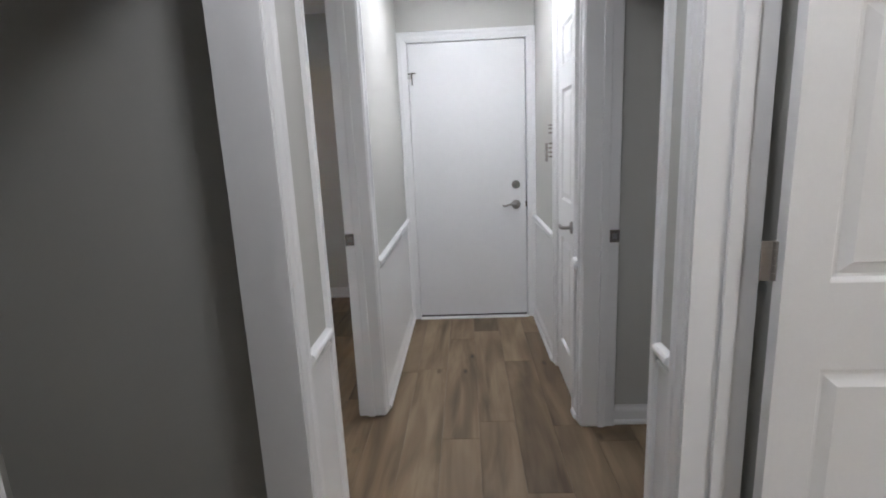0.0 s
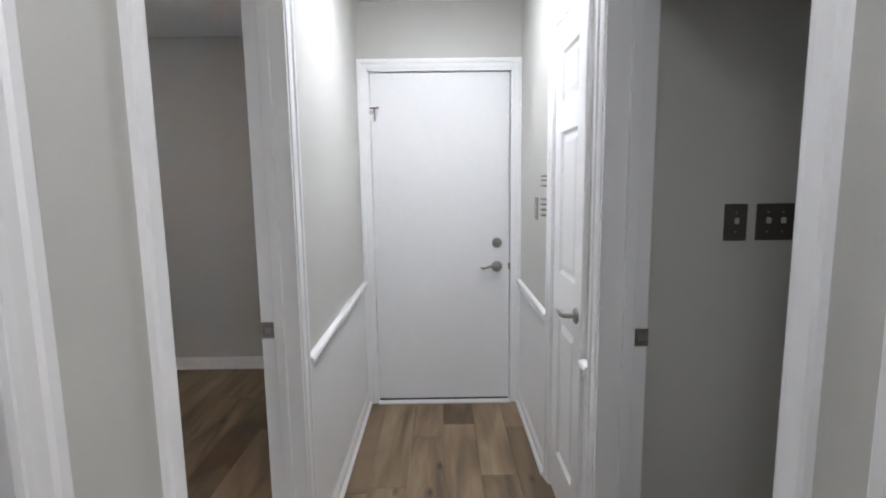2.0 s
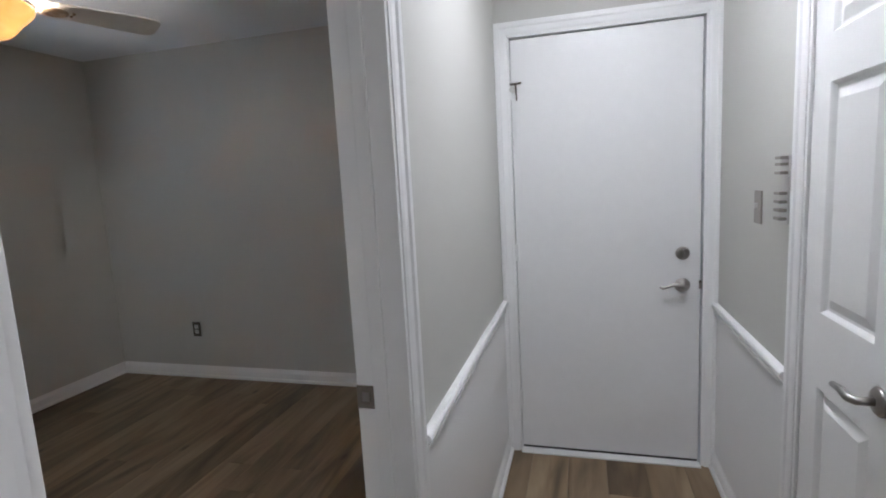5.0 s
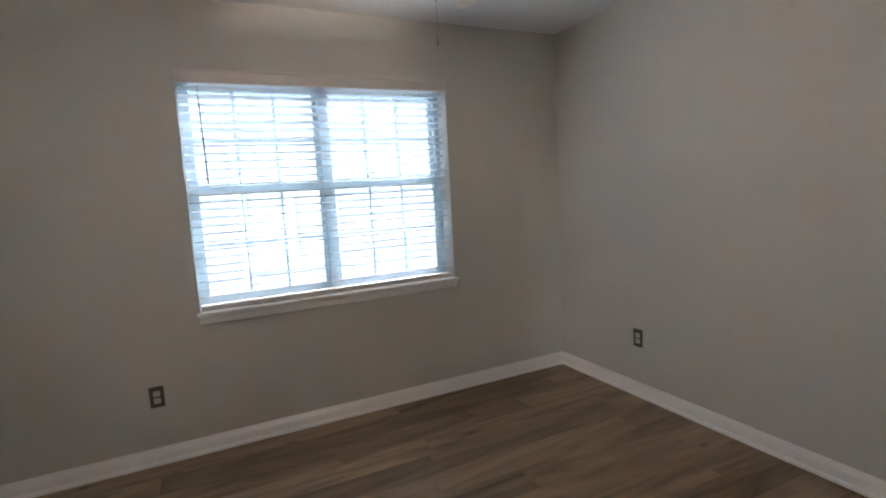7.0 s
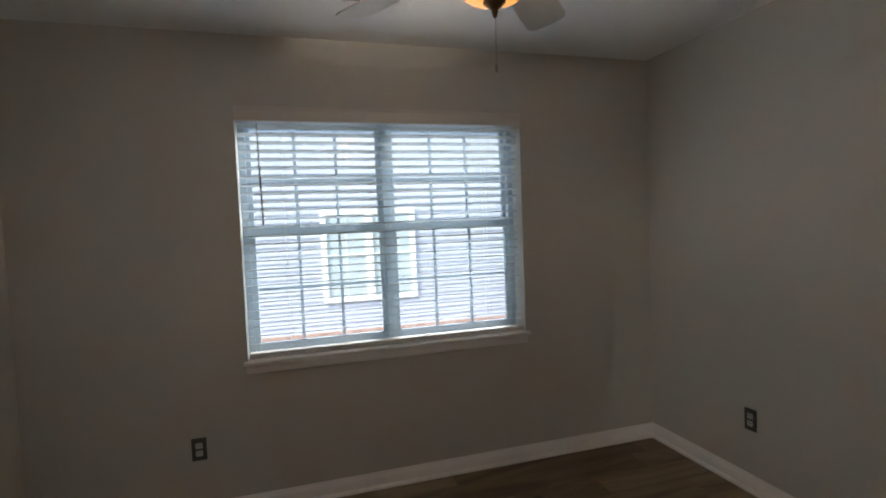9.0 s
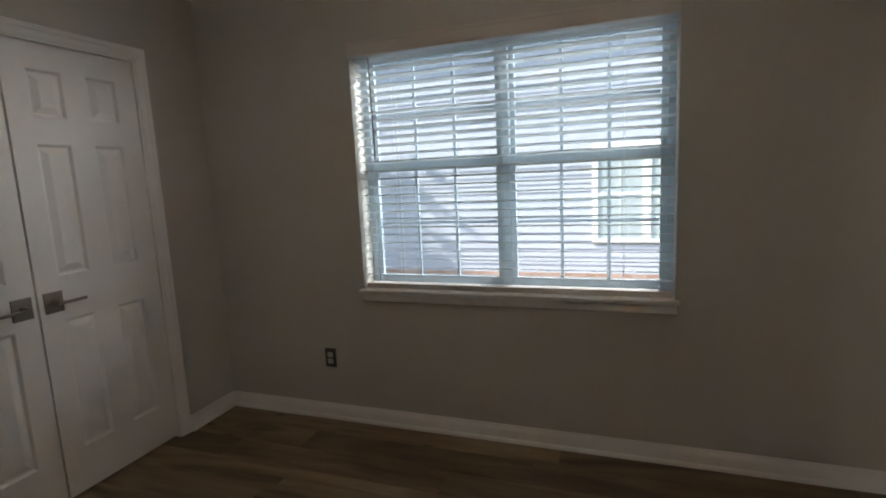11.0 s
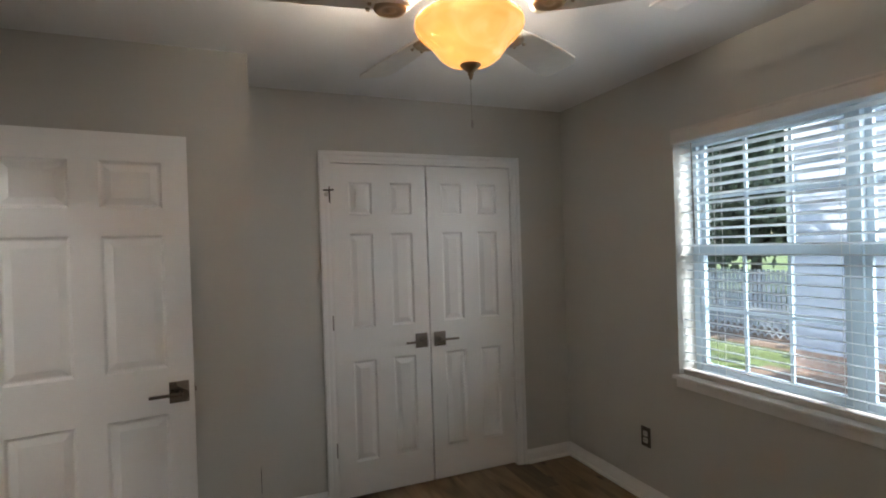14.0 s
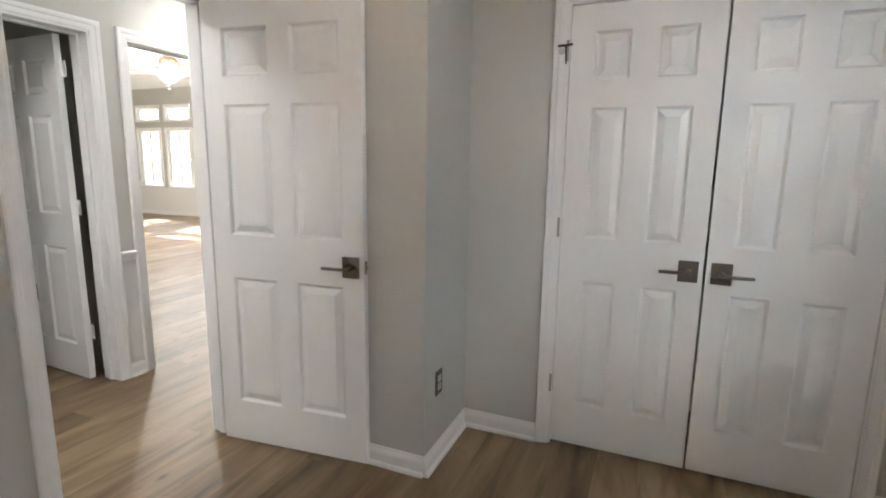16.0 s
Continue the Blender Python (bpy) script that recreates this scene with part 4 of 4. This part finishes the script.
for x, y in ((5.9, -3.4), (6.3, -4.4)):
    v = thing("ceiling_vent", "white ceiling register in the living room", "air vent", pose(x, y, HL))
    part("frame", boxed(-0.15, 0.15, -0.08, 0.08, -0.008, 0, bevel=0.002), TRIM, v)
    for k in range(5):
        part("slat", boxed(-0.13, 0.13, -0.058 + k * 0.026, -0.048 + k * 0.026, -0.010, -0.007), DARK, v)

# ---- outside ----
GZ = -0.95
tagged(part("ground", boxed(-400, 400, -400, 400, GZ - 0.5, GZ), GRASS), "green lawn stretching away from the house", "lawn", kind="structure")
tagged(part("pavement", boxed(-10.72, -7.6, -2.6, 14, GZ, GZ + 0.03, bevel=0.01), MULCH), "brown pine straw bed along the neighbouring house", "mulch bed", kind="structure")
fb = bmesh.new()
for b in ((XW - 0.30, XW - 0.01, 0.2, 4.55), (0.565, 10.75, -5.55, -5.2), (10.5, 10.75, -5.2, 4.5), (XW - 0.1, 10.6, 4.35, 4.55)):
    box(fb, *b, GZ, Z0)
tagged(part("foundation", fb, BRICK), "red brick foundation under the house", "foundation", kind="structure")

NX, NY0, NY1, NZ = -10.7, -2.15, 13.0, 4.6
house = thing("neighbouring_house", "pale lap-sided house next door on a brick base", "house")
part("wall", boxed(NX - 7, NX - 0.02, NY0 + 0.02, NY1, -0.52, NZ), SIDING, house)
part("brick_base", boxed(NX - 7.01, NX + 0.005, NY0, NY1, GZ, -0.52), BRICK, house)
course = boxed(NX - 0.02, NX + 0.006, NY0 + 0.02, NY1, 0, 0.150)
for v in course.verts:
    if v.co.z > 0.1 and v.co.x > NX - 0.01:
        v.co.x = NX - 0.012
course_mesh = mesh_from(course, "siding_board", SIDING)
zb = -0.52
while zb < NZ - 0.05:
    s = new("siding_board", course_mesh)
    s.parent = house
    s.matrix_basis = Matrix.Translation((0, 0, zb))
    zb += 0.150
part("corner_board", boxed(NX - 0.10, NX + 0.016, NY0 - 0.012, NY0 + 0.10, -0.52, NZ, bevel=0.004), EXT_TRIM, house)
rb = bmesh.new()
va = [rb.verts.new(p) for p in ((NX + 0.45, NY0 - 0.4, NZ - 0.05), (NX + 0.45, NY1 + 0.4, NZ - 0.05), (NX - 3.5, NY1 + 0.4, NZ + 2.2), (NX - 3.5, NY0 - 0.4, NZ + 2.2), (NX - 7.45, NY0 - 0.4, NZ - 0.05), (NX - 7.45, NY1 + 0.4, NZ - 0.05))]
rb.faces.new((va[0], va[1], va[2], va[3])), rb.faces.new((va[3], va[2], va[5], va[4])), rb.faces.new((va[0], va[3], va[4])), rb.faces.new((va[1], va[5], va[2])), rb.faces.new((va[0], va[4], va[5], va[1]))
part("roof", rb, ROOFM, house)
part("fascia", boxed(NX + 0.40, NX + 0.46, NY0 - 0.4, NY1 + 0.4, NZ - 0.22, NZ - 0.05), EXT_TRIM, house)
for a0, a1, b0, b1 in ((2.76, 4.58, 0.03, 1.80), (8.2, 10.0, 0.03, 1.80)):
    nw = part("window", (lambda bm: [box(bm, NX - 0.01, NX + 0.035, *b, bevel=0.004) for b in ((a0, a0 + 0.10, b0, b1), (a1 - 0.10, a1, b0, b1), (a0 + 0.10, a1 - 0.10, b1 - 0.10, b1), (a0 + 0.10, a1 - 0.10, b0, b0 + 0.08), ((a0 + a1) / 2 - 0.07, (a0 + a1) / 2 + 0.07, b0 + 0.08, b1 - 0.10))] and bm)(bmesh.new()), EXT_TRIM, house, "white trimmed double window")
    for s0, s1 in ((a0 + 0.10, (a0 + a1) / 2 - 0.07), ((a0 + a1) / 2 + 0.07, a1 - 0.10)):
        part("pane", boxed(NX - 0.01, NX + 0.009, s0, s1, b0 + 0.08, b1 - 0.10), DARKGLASS, nw)
        g2 = bmesh.new()
        box(g2, NX + 0.008, NX + 0.022, s0, s1, (b0 + b1) / 2 - 0.025, (b0 + b1) / 2 + 0.025)
        box(g2, NX + 0.008, NX + 0.018, (s0 + s1) / 2 - 0.010, (s0 + s1) / 2 + 0.010, b0 + 0.08, b1 - 0.10)
        part("sash_bar", g2, EXT_TRIM, nw)
for y in (1.25, 5.6):
    cv = part("foundation_vent", boxed(NX - 0.01, NX + 0.010, y - 0.21, y + 0.21, -0.82, -0.66), BROWN, house, "dark crawl-space vent")
    for k in range(4):
        part("louvre", boxed(NX + 0.009, NX + 0.016, y - 0.19, y + 0.19, -0.80 + k * 0.036, -0.785 + k * 0.036), SOCKET, cv)

tagged(part("planting_bed", boxed(-14.5, -12.2, -11.0, -2.6, GZ, GZ + 0.03, bevel=0.01), MULCH), "brown bark bed along the picket fence", "mulch bed", kind="structure")
fence = thing("picket_fence", "white picket fence across the neighbouring yard, tree shade in its grey colour", "fence")
pk = boxed(-0.010, 0.010, -0.045, 0.045, GZ, 0.62)
picket_mesh = mesh_from(pk, "picket", FENCE_SHADED)
for k in range(64):
    p = new("picket", picket_mesh)
    p.parent = fence
    p.matrix_basis = Matrix.Translation((-14.6, -10.5 + k * 0.130, random.uniform(-0.01, 0.01)))
for z in (-0.55, 0.30):
    part("rail", boxed(-14.66, -14.62, -10.6, -2.2, z - 0.04, z + 0.04), FENCE_SHADED, fence)
lat = thing("lattice_panel", "white garden lattice panel in front of the lawn, shade in its grey colour", "lattice")
lb = bmesh.new()
for k in range(18):
    for s in (-1, 1):
        bmesh.ops.create_cube(lb, size=1, matrix=pose(-13.2 + 0.01 * s, -6.5 + k * 0.18, -0.60, s * 45, 0, 0) @ Matrix.Diagonal((0.010, 0.03, 0.85, 1)))
part("lattice", lb, FENCE_SHADED, lat)
part("frame", boxed(-13.23, -13.17, -6.7, -3.2, -0.28, -0.22), FENCE_SHADED, lat)


def tree(at, height, spread, seed, leaves=2600):
    rng = random.Random(seed)
    t = thing("tree", "leafy green yard tree with a brown trunk", "tree", pose(*at), "yard trees")
    bm = bmesh.new()
    tube(bm, [(0, 0, 0), (0.06, 0.03, height * 0.25), (-0.05, 0.08, height * 0.5), (0.05, 0, height * 0.8)], [0.20, 0.16, 0.11, 0.04], 10)
    tips = []
    for k in range(9):
        a, h0 = rng.uniform(0, 6.28), height * rng.uniform(0.3, 0.65)
        tip = Vector((math.cos(a) * spread * rng.uniform(0.5, 0.9), math.sin(a) * spread * rng.uniform(0.5, 0.9), h0 + height * rng.uniform(0.1, 0.35)))
        tube(bm, [(0, 0.04, h0), tip * 0.5 + Vector((0, 0, h0 * 0.45)), tip], [0.07, 0.045, 0.015], 6)
        tips.append(tip)
    tips.append(Vector((0, 0, height * 0.9)))
    part("trunk", bm, BARK, t)
    verts, faces = [], []
    for k in range(leaves):
        c0 = rng.choice(tips)
        p = c0 + Vector((rng.gauss(0, 0.26), rng.gauss(0, 0.26), rng.gauss(0, 0.22))) * spread
        r = Euler((rng.uniform(0, 6.28), rng.uniform(0, 6.28), 0)).to_matrix()
        s = rng.uniform(0.12, 0.27)
        i = len(verts)
        verts += [tuple(p + r @ Vector(q) * s) for q in ((-1, 0, 0), (0, -0.5, 0.1), (1, 0, 0), (0, 0.5, 0.1))]
        faces.append((i, i + 1, i + 2, i + 3))
    me = bpy.data.meshes.new("crown")
    me.from_pydata(verts, [], faces)
    me.materials.append(LEAF)
    cr = new("crown", me)
    cr.parent = t


for k, (tx, ty, th, ts) in enumerate(((-17.5, -9.5, 8.0, 2.6), (-19.0, -5.0, 9.0, 2.8), (-16.8, -13.5, 7.5, 2.5), (-22.0, -9.0, 10.0, 3.2), (-20.5, -13.0, 9.0, 3.0), (-24.0, -4.5, 10.0, 3.4), (-18.5, -17.5, 9.0, 3.0), (-23.5, -16.5, 10.5, 3.4))):
    tree((tx, ty, GZ), th, ts, k + 1, 5200)
# unseen tree, placed to cast branch shadows on the neighbour's siding
tree((-7.9, -7.0, GZ), 7.0, 2.3, 40, 1800)
# three low trees behind the fence, then two unseen ones added to shade it
for k, (tx, ty, th, ts) in enumerate(((-17.0, -7.4, 5.2, 2.3), (-17.4, -3.6, 5.6, 2.4), (-16.9, -11.2, 5.0, 2.3), (-12.6, -12.6, 8.5, 2.9), (-12.0, -16.0, 9.0, 3.0))):
    tree((tx, ty, GZ), th, ts, 50 + k, 5200)

# ---- floor: oak-look vinyl planks, laid along the hall ----
floor = tagged(part("floor", boxed(XW - 0.19, XE2, -1.42, YN + 0.12, -0.06, -0.012), SUBFLOOR), "greige oak-look vinyl plank floor", "floor", kind="structure")
PW, PL, GAP = 0.178, 1.22, 0.0006


def plank_spans(lo, hi, rng):
    a = lo - rng.uniform(0.1, PL - 0.1)
    while a < hi:
        s, e = max(a, lo), min(a + PL, hi)
        if e - s > 0.03:
            yield s, e
        a += PL


def plank_bm(bm, x0, x1, a, b):
    v = [bm.verts.new(p) for p in ((x0, a, -0.012), (x1, a, -0.012), (x1, b, -0.012), (x0, b, -0.012))]
    q = 0.0010
    m = [bm.verts.new(p) for p in ((x0, a, -0.0012), (x1, a, -0.0012), (x1, b, -0.0012), (x0, b, -0.0012))]
    t = [bm.verts.new(p) for p in ((x0 + q, a + q, 0), (x1 - q, a + q, 0), (x1 - q, b - q, 0), (x0 + q, b - q, 0))]
    bm.faces.new(t)
    for k in range(4):
        j = (k + 1) % 4
        bm.faces.new((m[k], m[j], t[j], t[k])), bm.faces.new((v[k], v[j], m[j], m[k]))


rng = random.Random(11)
meshes = {}
x = XW - 0.01
while x < XE2 + 0.05:
    for a, b in plank_spans(-1.30, YN + 0.01, rng):
        key = round(b - a, 3)
        if key not in meshes:
            bm = bmesh.new()
            plank_bm(bm, GAP / 2, PW - GAP / 2, GAP / 2, b - a - GAP / 2)
            meshes[key] = mesh_from(bm, "plank", PLANK)
        p = new("plank", meshes[key])
        p.parent = floor
        p.location = (x, a, 0)
    x += PW
bm = bmesh.new()
while x < 10.6:
    for a, b in plank_spans(YL, 3.0 if x < 2.4 else 1.2, rng):
        plank_bm(bm, x + GAP / 2, x + PW - GAP / 2, a + GAP / 2, b - GAP / 2)
    x += PW
far = part("planks", bm, PLANK_FAR, floor)
far["kind"] = "stuff"
tagged(part("floor_living", boxed(XE2, 10.75, YL, 3.10, -0.06, -0.013), SUBFLOOR), "subfloor under the living room planks", "floor", kind="structure")
